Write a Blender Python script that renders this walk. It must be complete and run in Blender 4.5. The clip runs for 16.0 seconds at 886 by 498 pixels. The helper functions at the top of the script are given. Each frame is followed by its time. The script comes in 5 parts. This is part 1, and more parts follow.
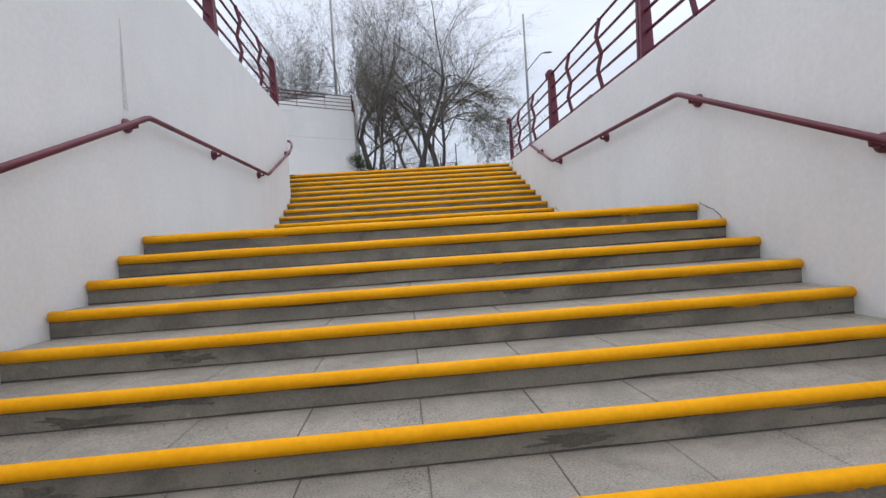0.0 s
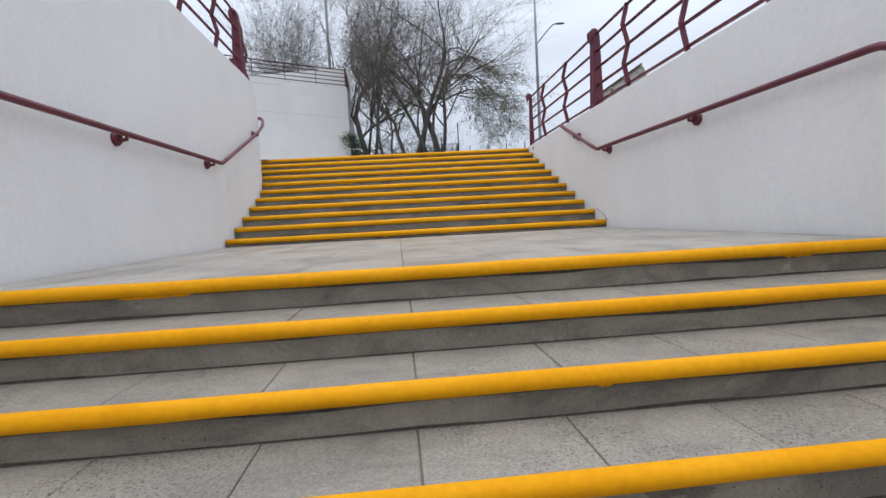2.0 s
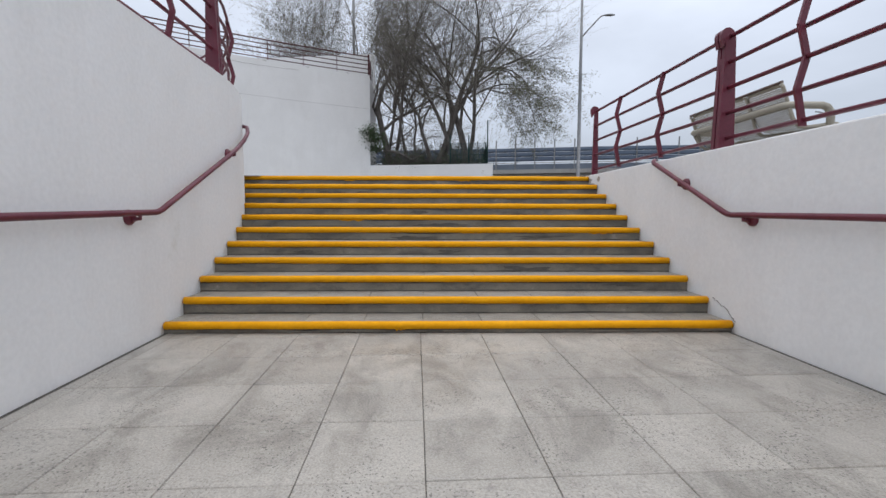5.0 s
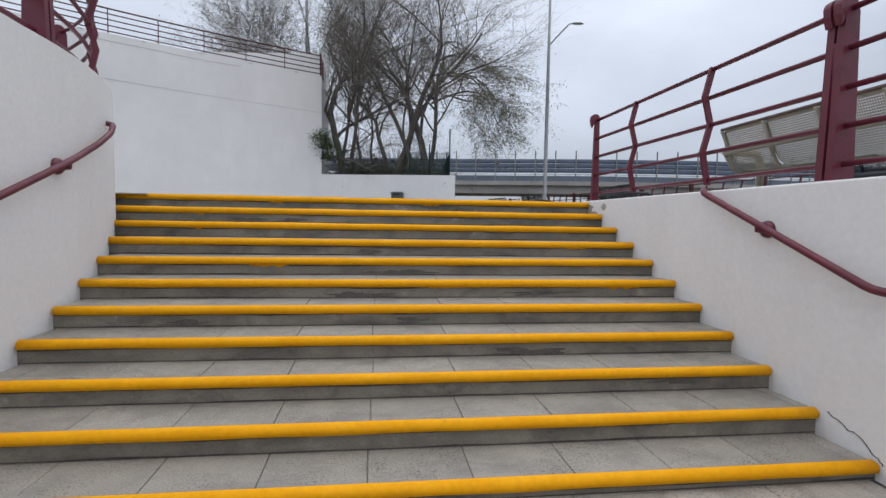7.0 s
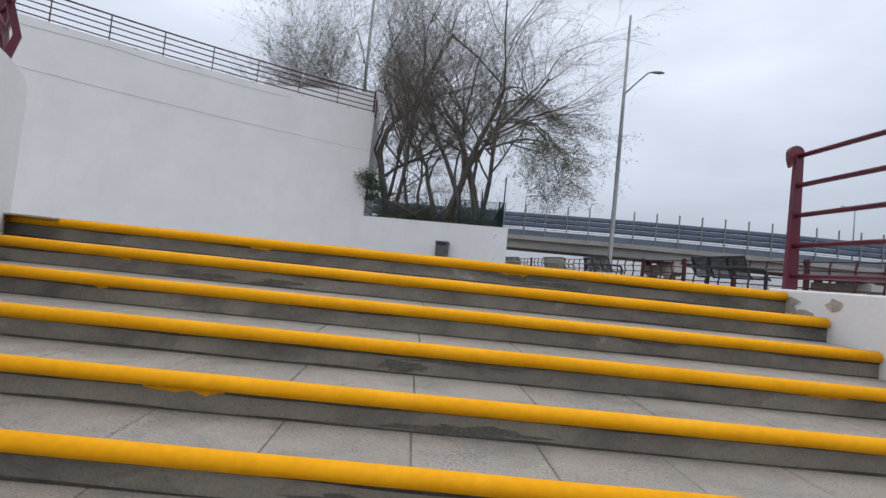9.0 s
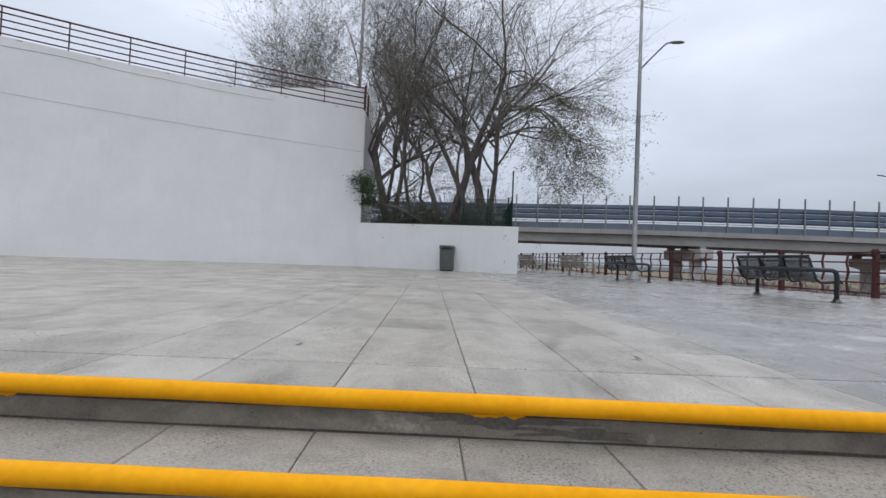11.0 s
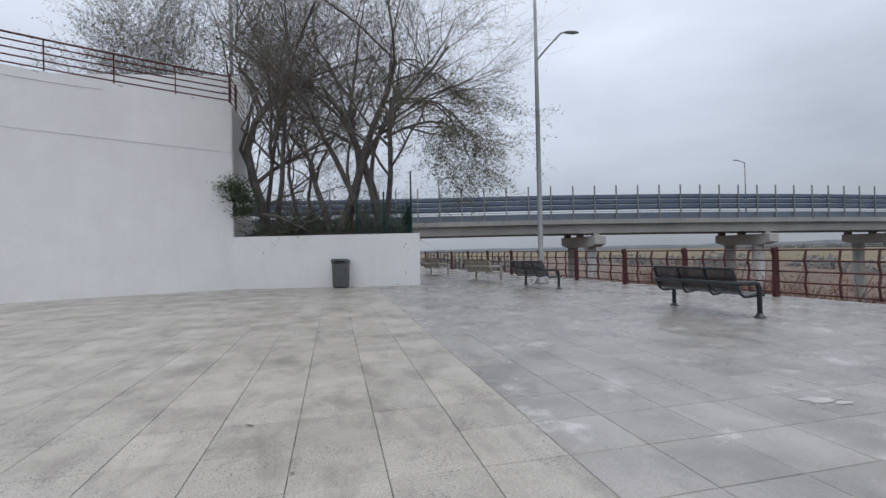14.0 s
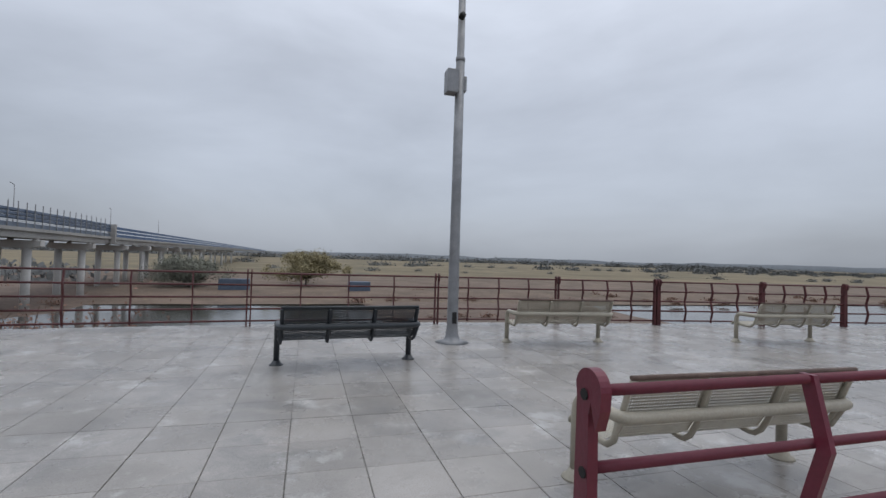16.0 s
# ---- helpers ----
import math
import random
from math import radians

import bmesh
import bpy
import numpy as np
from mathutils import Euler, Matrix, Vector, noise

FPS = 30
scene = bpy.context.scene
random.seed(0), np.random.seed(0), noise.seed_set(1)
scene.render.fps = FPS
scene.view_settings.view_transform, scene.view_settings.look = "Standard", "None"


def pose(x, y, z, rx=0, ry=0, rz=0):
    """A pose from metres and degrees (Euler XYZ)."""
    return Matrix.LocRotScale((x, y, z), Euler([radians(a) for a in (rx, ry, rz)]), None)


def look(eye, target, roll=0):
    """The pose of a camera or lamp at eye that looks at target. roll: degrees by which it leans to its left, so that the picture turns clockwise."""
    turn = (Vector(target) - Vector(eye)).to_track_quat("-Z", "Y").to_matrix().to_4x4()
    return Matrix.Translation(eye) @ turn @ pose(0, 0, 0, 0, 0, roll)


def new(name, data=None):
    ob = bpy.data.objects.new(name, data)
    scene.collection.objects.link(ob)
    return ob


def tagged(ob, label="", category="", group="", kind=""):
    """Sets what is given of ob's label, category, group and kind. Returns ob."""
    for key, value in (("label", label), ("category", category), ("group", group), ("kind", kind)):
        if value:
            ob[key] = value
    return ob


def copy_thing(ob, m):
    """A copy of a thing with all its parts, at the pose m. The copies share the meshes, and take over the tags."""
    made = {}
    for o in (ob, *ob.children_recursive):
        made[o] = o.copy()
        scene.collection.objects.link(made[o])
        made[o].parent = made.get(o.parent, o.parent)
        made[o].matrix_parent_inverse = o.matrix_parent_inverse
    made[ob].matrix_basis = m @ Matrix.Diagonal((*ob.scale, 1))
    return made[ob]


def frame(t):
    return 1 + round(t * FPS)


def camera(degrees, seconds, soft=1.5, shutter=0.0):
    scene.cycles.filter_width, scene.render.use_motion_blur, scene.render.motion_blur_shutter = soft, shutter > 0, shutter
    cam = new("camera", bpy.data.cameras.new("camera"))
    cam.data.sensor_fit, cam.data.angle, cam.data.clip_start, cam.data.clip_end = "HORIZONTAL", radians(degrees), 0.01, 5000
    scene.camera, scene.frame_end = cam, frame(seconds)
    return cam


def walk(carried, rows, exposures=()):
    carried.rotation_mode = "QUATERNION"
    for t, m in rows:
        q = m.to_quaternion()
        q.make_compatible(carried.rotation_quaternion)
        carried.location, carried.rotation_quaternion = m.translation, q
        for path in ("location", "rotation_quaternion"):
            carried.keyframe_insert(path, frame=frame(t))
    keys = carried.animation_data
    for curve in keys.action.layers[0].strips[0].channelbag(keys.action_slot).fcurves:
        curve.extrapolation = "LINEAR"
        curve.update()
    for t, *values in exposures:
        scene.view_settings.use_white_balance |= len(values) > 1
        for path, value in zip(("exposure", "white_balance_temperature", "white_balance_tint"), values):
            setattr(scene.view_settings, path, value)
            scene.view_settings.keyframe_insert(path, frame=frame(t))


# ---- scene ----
cam = camera(88.0, 16.0)
PATH = [
    (0, (0.735, -12.773, -2.148), (0.915, -10.781, -2.168), -3.7),
    (0.5, (0.701, -12.144, -2.093), (0.928, -10.157, -2.128), -4.4),
    (1, (0.715, -11.552, -1.938), (0.943, -9.565, -1.959), -2.3),
    (1.5, (0.73, -11.133, -1.792), (0.963, -9.147, -1.843), -2.0),
    (2, (0.752, -10.717, -1.663), (0.941, -8.729, -1.77), -3.1),
    (2.5, (0.758, -10.316, -1.504), (0.95, -8.329, -1.609), -2.4),
    (3, (0.727, -9.945, -1.344), (0.927, -7.955, -1.378), 0.9),
    (3.5, (0.72, -9.524, -1.159), (0.921, -7.537, -1.265), 0.6),
    (4, (0.74, -9.111, -0.981), (0.853, -7.118, -1.101), 0.1),
    (6.5, (0.711, -7.028, -0.335), (0.879, -5.047, -0.547), -0.2),
    (7, (0.818, -6.376, -0.3), (1.119, -4.402, -0.419), 0.9),
    (7.5, (0.851, -5.734, -0.301), (1.195, -3.764, -0.324), 0.9),
    (8, (0.906, -4.964, -0.337), (1.248, -2.994, -0.298), 2.2),
    (8.5, (0.936, -4.219, -0.261), (1.142, -2.23, -0.228), 1.3),
    (9, (0.775, -3.785, -0.090), (0.897, -1.791, -0.004), 5.8),
    (11.5, (1.407, -1.6, 0.684), (1.378, 0.4, 0.706), -0.2),
    (12, (1.434, -1.321, 0.824), (1.192, 0.663, 0.758), 0.4),
    (12.5, (1.453, -0.98, 0.962), (1.198, 1.004, 0.942), 1.6),
    (13, (1.532, -0.617, 1.076), (1.207, 1.356, 1.074), -1.6),
    (13.5, (1.61, -0.318, 1.228), (1.498, 1.679, 1.24), 3.0),
    (14, (1.818, 0.051, 1.357), (2.28, 1.997, 1.372), -1.3),
    (14.5, (1.871, 0.192, 1.56), (3.017, 1.831, 1.562), 2.7),
    (15, (2.078, 0.578, 1.61), (3.789, 1.613, 1.618), 2.5),
    (15.5, (2.32, 0.731, 1.619), (4.308, 0.954, 1.636), 0.5),
    (16, (2.651, 0.916, 1.639), (4.569, 0.35, 1.679), 1.8),
]
EXPOSURE = [(0, 0.19), (2, 0.18), (4, 0.14), (7, 0.0), (9, 0.0), (11.5, 0.0), (12.3, -0.05), (13.5, -0.11), (14.5, -0.02), (16, -0.22)]
walk(cam, [(t, look(eye, target, roll)) for t, eye, target, roll in PATH], EXPOSURE)

# ---- world and sun: an overcast winter day ----
world = bpy.data.worlds.new("overcast")
scene.world = world
world.use_nodes = True
wn, wl = world.node_tree.nodes, world.node_tree.links
wn.clear()
w_out = wn.new("ShaderNodeOutputWorld")
w_bg = wn.new("ShaderNodeBackground")
w_sky = wn.new("ShaderNodeTexSky")
w_sky.sky_type, w_sky.sun_disc = "NISHITA", False
w_sky.sun_elevation, w_sky.sun_rotation = radians(78), radians(194)
w_sky.dust_density, w_sky.ozone_density = 4.0, 1.0
w_co = wn.new("ShaderNodeTexCoord")
w_sep = wn.new("ShaderNodeSeparateXYZ")
wl.new(w_co.outputs["Generated"], w_sep.inputs[0])
w_map = wn.new("ShaderNodeMapping")
w_map.inputs["Scale"].default_value = (1.0, 1.0, 2.6)
wl.new(w_co.outputs["Generated"], w_map.inputs["Vector"])
w_no = wn.new("ShaderNodeTexNoise")
w_no.inputs["Scale"].default_value, w_no.inputs["Detail"].default_value = 1.7, 6.0
w_no.inputs["Roughness"].default_value, w_no.inputs["Distortion"].default_value = 0.5, 0.25
wl.new(w_map.outputs["Vector"], w_no.inputs["Vector"])
w_ramp = wn.new("ShaderNodeValToRGB")          # grey at the horizon, brighter overhead
els = w_ramp.color_ramp.elements
els[0].position, els[0].color = 0.0, (0.375, 0.41, 0.468, 1)
els[1].position, els[1].color = 1.0, (1.43, 1.5, 1.61, 1)
for p, c in ((0.12, (0.455, 0.50, 0.58, 1)), (0.32, (0.635, 0.69, 0.795, 1)), (0.55, (0.84, 0.9, 1.02, 1))):
    e = els.new(p)
    e.color = c
wl.new(w_sep.outputs["Z"], w_ramp.inputs["Fac"])
w_cl = wn.new("ShaderNodeMapRange")
w_cl.inputs["From Min"].default_value, w_cl.inputs["From Max"].default_value = 0.3, 0.7
w_cl.inputs["To Min"].default_value, w_cl.inputs["To Max"].default_value = 0.80, 1.18
wl.new(w_no.outputs["Fac"], w_cl.inputs["Value"])
w_mul = wn.new("ShaderNodeMix")
w_mul.data_type, w_mul.blend_type = "RGBA", "MULTIPLY"
w_mul.inputs["Factor"].default_value = 1.0
wl.new(w_ramp.outputs["Color"], w_mul.inputs["A"])
wl.new(w_cl.outputs["Result"], w_mul.inputs["B"])
w_mix = wn.new("ShaderNodeMix")
w_mix.data_type = "RGBA"
w_mix.inputs["Factor"].default_value = 0.02
wl.new(w_mul.outputs["Result"], w_mix.inputs["A"])
wl.new(w_sky.outputs["Color"], w_mix.inputs["B"])
wl.new(w_mix.outputs["Result"], w_bg.inputs["Color"])
w_bg.inputs["Strength"].default_value = 1.0
wl.new(w_bg.outputs["Background"], w_out.inputs["Surface"])

sun_data = bpy.data.lights.new("sun", "SUN")
sun_data.energy, sun_data.angle, sun_data.color = 0.5, radians(35), (1.0, 0.97, 0.93)
sun = new("sun", sun_data)
sun.matrix_world = look((0, 0, 40), (-2, 8, 0))


# ---- materials ----
def surface(name, c1, c2, scale=1.5, rough=0.6, grain=60.0, grain_amt=0.15, bump=0.15, metal=0.0, vary=0.0,
            spots=None, spot_scale=4.0, spot_at=0.62, gloss_var=0.12, stretch=(1, 1, 1), pits=None, streak=None):
    m = bpy.data.materials.new(name)
    m.use_nodes = True
    n, l = m.node_tree.nodes, m.node_tree.links
    b = n["Principled BSDF"]
    co = n.new("ShaderNodeTexCoord")
    mp = n.new("ShaderNodeMapping")
    mp.inputs["Scale"].default_value = stretch
    geo = n.new("ShaderNodeNewGeometry")
    l.new(geo.outputs["Position"], mp.inputs["Vector"])
    big = n.new("ShaderNodeTexNoise")
    big.inputs["Scale"].default_value, big.inputs["Detail"].default_value, big.inputs["Roughness"].default_value = scale, 7, 0.62
    fine = n.new("ShaderNodeTexNoise")
    fine.inputs["Scale"].default_value, fine.inputs["Detail"].default_value = grain, 3
    for x in (big, fine):
        l.new(mp.outputs["Vector"], x.inputs["Vector"])
    rp = n.new("ShaderNodeMapRange")
    rp.inputs["From Min"].default_value, rp.inputs["From Max"].default_value = 0.35, 0.65
    l.new(big.outputs["Fac"], rp.inputs["Value"])
    mix = n.new("ShaderNodeMix")
    mix.data_type = "RGBA"
    mix.inputs["A"].default_value, mix.inputs["B"].default_value = (*c1, 1), (*c2, 1)
    l.new(rp.outputs["Result"], mix.inputs["Factor"])
    last = mix.outputs["Result"]
    if spots:
        sp = n.new("ShaderNodeTexNoise")
        sp.inputs["Scale"].default_value, sp.inputs["Detail"].default_value, sp.inputs["Roughness"].default_value = spot_scale, 7, 0.66
        l.new(mp.outputs["Vector"], sp.inputs["Vector"])
        sr = n.new("ShaderNodeMapRange")
        sr.inputs["From Min"].default_value, sr.inputs["From Max"].default_value = spot_at, spot_at + 0.08
        l.new(sp.outputs["Fac"], sr.inputs["Value"])
        m2 = n.new("ShaderNodeMix")
        m2.data_type = "RGBA"
        m2.inputs["B"].default_value = (*spots, 1)
        l.new(sr.outputs["Result"], m2.inputs["Factor"])
        l.new(last, m2.inputs["A"])
        last = m2.outputs["Result"]
    if streak:                                   # dirt dragged along the walking direction
        sm = n.new("ShaderNodeMapping")
        sm.inputs["Scale"].default_value = streak[1]
        l.new(geo.outputs["Position"], sm.inputs["Vector"])
        sn = n.new("ShaderNodeTexNoise")
        sn.inputs["Scale"].default_value, sn.inputs["Detail"].default_value, sn.inputs["Distortion"].default_value = 1.0, 8, 0.6
        sn.inputs["Roughness"].default_value = 0.66
        l.new(sm.outputs["Vector"], sn.inputs["Vector"])
        sr2 = n.new("ShaderNodeMapRange")
        sr2.inputs["From Min"].default_value, sr2.inputs["From Max"].default_value = 0.48, 0.68
        sr2.inputs["To Max"].default_value = streak[2]
        l.new(sn.outputs["Fac"], sr2.inputs["Value"])
        m3 = n.new("ShaderNodeMix")
        m3.data_type = "RGBA"
        m3.inputs["B"].default_value = (*streak[0], 1)
        l.new(sr2.outputs["Result"], m3.inputs["Factor"])
        l.new(last, m3.inputs["A"])
        last = m3.outputs["Result"]
    if pits:                                     # small dark pits gathered in worn areas
        pn = n.new("ShaderNodeTexNoise")
        pn.inputs["Scale"].default_value, pn.inputs["Detail"].default_value = pits[1], 2
        l.new(geo.outputs["Position"], pn.inputs["Vector"])
        pr = n.new("ShaderNodeMapRange")
        pr.inputs["From Min"].default_value, pr.inputs["From Max"].default_value = pits[2], pits[2] + 0.05
        l.new(pn.outputs["Fac"], pr.inputs["Value"])
        pm = n.new("ShaderNodeTexNoise")
        pm.inputs["Scale"].default_value, pm.inputs["Detail"].default_value = 2.3, 4
        l.new(geo.outputs["Position"], pm.inputs["Vector"])
        pq = n.new("ShaderNodeMapRange")
        pq.inputs["From Min"].default_value, pq.inputs["From Max"].default_value = 0.42, 0.62
        pq.inputs["To Min"].default_value, pq.inputs["To Max"].default_value = 0.1, 0.85
        l.new(pm.outputs["Fac"], pq.inputs["Value"])
        px = n.new("ShaderNodeMath")
        px.operation = "MULTIPLY"
        l.new(pr.outputs["Result"], px.inputs[0])
        l.new(pq.outputs["Result"], px.inputs[1])
        m4 = n.new("ShaderNodeMix")
        m4.data_type = "RGBA"
        m4.inputs["B"].default_value = (*pits[0], 1)
        l.new(px.outputs[0], m4.inputs["Factor"])
        l.new(last, m4.inputs["A"])
        last = m4.outputs["Result"]
    hv = n.new("ShaderNodeHueSaturation")
    gr = n.new("ShaderNodeMapRange")
    gr.inputs["From Min"].default_value, gr.inputs["From Max"].default_value = 0.3, 0.7
    gr.inputs["To Min"].default_value, gr.inputs["To Max"].default_value = 1 - grain_amt, 1 + grain_amt
    l.new(fine.outputs["Fac"], gr.inputs["Value"])
    val = gr.outputs["Result"]
    if vary:
        oi = n.new("ShaderNodeObjectInfo")
        ad = n.new("ShaderNodeMath")
        l.new(oi.outputs["Random"], ad.inputs[0])
        l.new(geo.outputs["Random Per Island"], ad.inputs[1])
        fr = n.new("ShaderNodeMath")
        fr.operation = "FRACT"
        l.new(ad.outputs[0], fr.inputs[0])
        vr = n.new("ShaderNodeMapRange")
        vr.inputs["To Min"].default_value, vr.inputs["To Max"].default_value = 1 - vary, 1 + vary
        l.new(fr.outputs[0], vr.inputs["Value"])
        mu = n.new("ShaderNodeMath")
        mu.operation = "MULTIPLY"
        l.new(val, mu.inputs[0])
        l.new(vr.outputs["Result"], mu.inputs[1])
        val = mu.outputs[0]
    l.new(val, hv.inputs["Value"])
    l.new(last, hv.inputs["Color"])
    l.new(hv.outputs["Color"], b.inputs["Base Color"])
    rr = n.new("ShaderNodeMapRange")
    rr.inputs["From Min"].default_value, rr.inputs["From Max"].default_value = 0.35, 0.65
    rr.inputs["To Min"].default_value, rr.inputs["To Max"].default_value = max(0.03, rough - gloss_var), min(1, rough + gloss_var)
    l.new(big.outputs["Fac"], rr.inputs["Value"])
    l.new(rr.outputs["Result"], b.inputs["Roughness"])
    b.inputs["Metallic"].default_value = metal
    if bump:
        bp = n.new("ShaderNodeBump")
        bp.inputs["Strength"].default_value, bp.inputs["Distance"].default_value = bump, 0.01
        l.new(fine.outputs["Fac"], bp.inputs["Height"])
        l.new(bp.outputs["Normal"], b.inputs["Normal"])
    return m


WHITE = surface("white_wall_paint", (0.805, 0.803, 0.80), (0.745, 0.743, 0.74), 0.5, 0.75, 25, 0.03, 0.10, spots=(0.70, 0.69, 0.66), spot_scale=0.9, spot_at=0.66, streak=((0.64, 0.63, 0.61), (1.3, 1.3, 0.35), 0.2))
CONCRETE = surface("step_concrete", (0.265, 0.24, 0.195), (0.185, 0.167, 0.137), 2.2, 0.6, 70, 0.14, 0.3, spots=(0.34, 0.31, 0.27), spot_scale=5.0, spot_at=0.62, streak=((0.085, 0.078, 0.07), (1.6, 1.6, 3.0), 0.85), pits=((0.06, 0.055, 0.05), 70, 0.64))
YELLOW = surface("yellow_nosing_paint", (0.81, 0.368, 0.0015), (0.74, 0.32, 0.0015), 2.5, 0.72, 30, 0.05, 0.15, spots=(0.40, 0.18, 0.02), spot_scale=6.0, spot_at=0.70)
YELLOW.node_tree.nodes["Principled BSDF"].inputs["Specular IOR Level"].default_value = 0.2
TILE = surface("beige_paving", (0.41, 0.385, 0.345), (0.325, 0.302, 0.27), 1.3, 0.42, 95, 0.22, 0.25, vary=0.10, spots=(0.30, 0.28, 0.255), spot_scale=3.2, spot_at=0.60, streak=((0.205, 0.188, 0.165), (2.6, 1.3, 1.0), 0.9), pits=((0.09, 0.085, 0.075), 60, 0.595))
TILE_GREY = surface("grey_paving", (0.318, 0.298, 0.278), (0.242, 0.228, 0.213), 1.1, 0.27, 95, 0.14, 0.2, vary=0.12, spots=(0.42, 0.41, 0.395), spot_scale=1.6, spot_at=0.57, streak=((0.17, 0.165, 0.16), (1.6, 1.2, 1.0), 0.75), pits=((0.10, 0.095, 0.09), 80, 0.66))
TREAD = surface("tread_paving", (0.325, 0.30, 0.262), (0.25, 0.232, 0.205), 1.8, 0.5, 100, 0.24, 0.3, vary=0.06, spots=(0.20, 0.185, 0.17), spot_scale=3.0, spot_at=0.62, streak=((0.17, 0.16, 0.145), (2.6, 4.0, 1.0), 0.7), pits=((0.07, 0.065, 0.06), 95, 0.58))
DAMP = surface("damp_concrete_stain", (0.085, 0.077, 0.065), (0.13, 0.118, 0.1), 9, 0.45, 60, 0.25, 0.3)
# colour for packed dirt and for shadow painted under the step edges
DIRT_SHADE = surface("packed_dirt_and_shade", (0.085, 0.077, 0.067), (0.05, 0.046, 0.04), 6, 0.9, 60, 0.3, 0.4)
SPLASH = surface("dried_plaster", (0.46, 0.45, 0.44), (0.36, 0.35, 0.34), 14, 0.8, 60, 0.1, 0.3)
FLOOD = surface("reddish_flood_plain", (0.15, 0.105, 0.08), (0.105, 0.077, 0.06), 0.06, 0.95, 1.5, 0.25, 0.0, spots=(0.17, 0.13, 0.095), spot_scale=0.12, spot_at=0.6)
JOINT_PALE = surface("pale_joint_sand", (0.20, 0.19, 0.18), (0.14, 0.133, 0.126), 3, 0.9, 60, 0.2, 0.2)
JOINT = surface("joint_mortar", (0.12, 0.11, 0.10), (0.08, 0.075, 0.07), 4, 0.9, 60, 0.2, 0.2)
MAROON = surface("maroon_paint", (0.135, 0.016, 0.033), (0.102, 0.014, 0.028), 2.5, 0.42, 50, 0.08, 0.12, spots=(0.11, 0.035, 0.03), spot_scale=9, spot_at=0.68)
MAROON_DARK = surface("weathered_maroon_paint", (0.085, 0.016, 0.017), (0.06, 0.014, 0.015), 2.5, 0.55, 50, 0.1, 0.12)
BRIDGE = surface("bridge_concrete", (0.40, 0.39, 0.37), (0.31, 0.30, 0.285), 0.25, 0.85, 8, 0.08, 0.2, spots=(0.22, 0.21, 0.2), spot_scale=0.6, spot_at=0.62)
PIER = surface("pier_concrete", (0.52, 0.51, 0.49), (0.44, 0.43, 0.41), 0.4, 0.85, 8, 0.08, 0.2, spots=(0.34, 0.33, 0.31), spot_scale=0.8, spot_at=0.62)
BARRIER_PALE = surface("pale_blue_grey_barrier", (0.15, 0.185, 0.235), (0.125, 0.155, 0.20), 0.4, 0.5, 10, 0.05, 0.0)
BARRIER = surface("blue_grey_barrier", (0.08, 0.112, 0.165), (0.065, 0.092, 0.14), 0.4, 0.5, 10, 0.05, 0.0)
STEEL = surface("galvanised_steel", (0.26, 0.265, 0.275), (0.20, 0.205, 0.215), 3, 0.5, 40, 0.08, 0.1, metal=0.35)
BLACK = surface("black_bench_coating", (0.028, 0.034, 0.040), (0.02, 0.025, 0.03), 4, 0.4, 60, 0.1, 0.1)
TAN = surface("tan_bench_coating", (0.36, 0.33, 0.265), (0.31, 0.285, 0.23), 4, 0.45, 60, 0.08, 0.1, spots=(0.22, 0.17, 0.12), spot_scale=8, spot_at=0.72)
TWIG = surface("pale_twig_bark", (0.215, 0.198, 0.182), (0.155, 0.142, 0.13), 3, 0.9, 30, 0.15, 0.0)
EDGE_BROWN = surface("dark_brown_edge", (0.13, 0.085, 0.065), (0.09, 0.06, 0.05), 7, 0.7, 60, 0.2, 0.2)
BARK = surface("grey_bark", (0.165, 0.148, 0.135), (0.095, 0.083, 0.075), 6, 0.9, 40, 0.25, 0.6, stretch=(1, 1, 0.3))
LEAF = surface("dull_willow_leaf", (0.085, 0.09, 0.052), (0.125, 0.115, 0.068), 1.2, 0.7, 30, 0.2, 0.0, vary=0.35)
LEAF_GREEN = surface("green_shrub_leaf", (0.04, 0.075, 0.03), (0.07, 0.11, 0.04), 1.5, 0.6, 30, 0.2, 0.0, vary=0.3)
SOIL = surface("leaf_litter_soil", (0.045, 0.04, 0.03), (0.025, 0.03, 0.018), 2, 0.95, 20, 0.4, 0.6)
MESHGREEN = surface("green_screen_fence", (0.012, 0.045, 0.04), (0.01, 0.035, 0.03), 2, 0.7, 30, 0.2, 0.1)
BIN = surface("grey_litter_bin", (0.10, 0.105, 0.105), (0.07, 0.075, 0.075), 5, 0.5, 40, 0.1, 0.2)
LAND = surface("dry_grass_plain", (0.185, 0.145, 0.08), (0.118, 0.098, 0.06), 0.022, 0.95, 0.4, 0.14, 0.0, spots=(0.088, 0.084, 0.05), spot_scale=0.03, spot_at=0.56)
BANK = surface("river_bank_soil", (0.15, 0.105, 0.075), (0.10, 0.075, 0.055), 0.12, 0.95, 2.0, 0.25, 0.3, spots=(0.20, 0.15, 0.09), spot_scale=0.3, spot_at=0.6)
WATER = surface("grey_river_water", (0.05, 0.05, 0.045), (0.045, 0.045, 0.04), 0.05, 0.12, 1.2, 0.05, 0.12, gloss_var=0.04)
# far trees: the haze of distance is mixed into this grey base colour
FARTREE = surface("haze_tinted_tree_line", (0.10, 0.105, 0.105), (0.135, 0.14, 0.14), 0.02, 0.95, 0.3, 0.2, 0.0, vary=0.15)
BRUSH = surface("red_brown_brush", (0.18, 0.10, 0.075), (0.135, 0.085, 0.062), 0.8, 0.9, 15, 0.25, 0.0, vary=0.3)
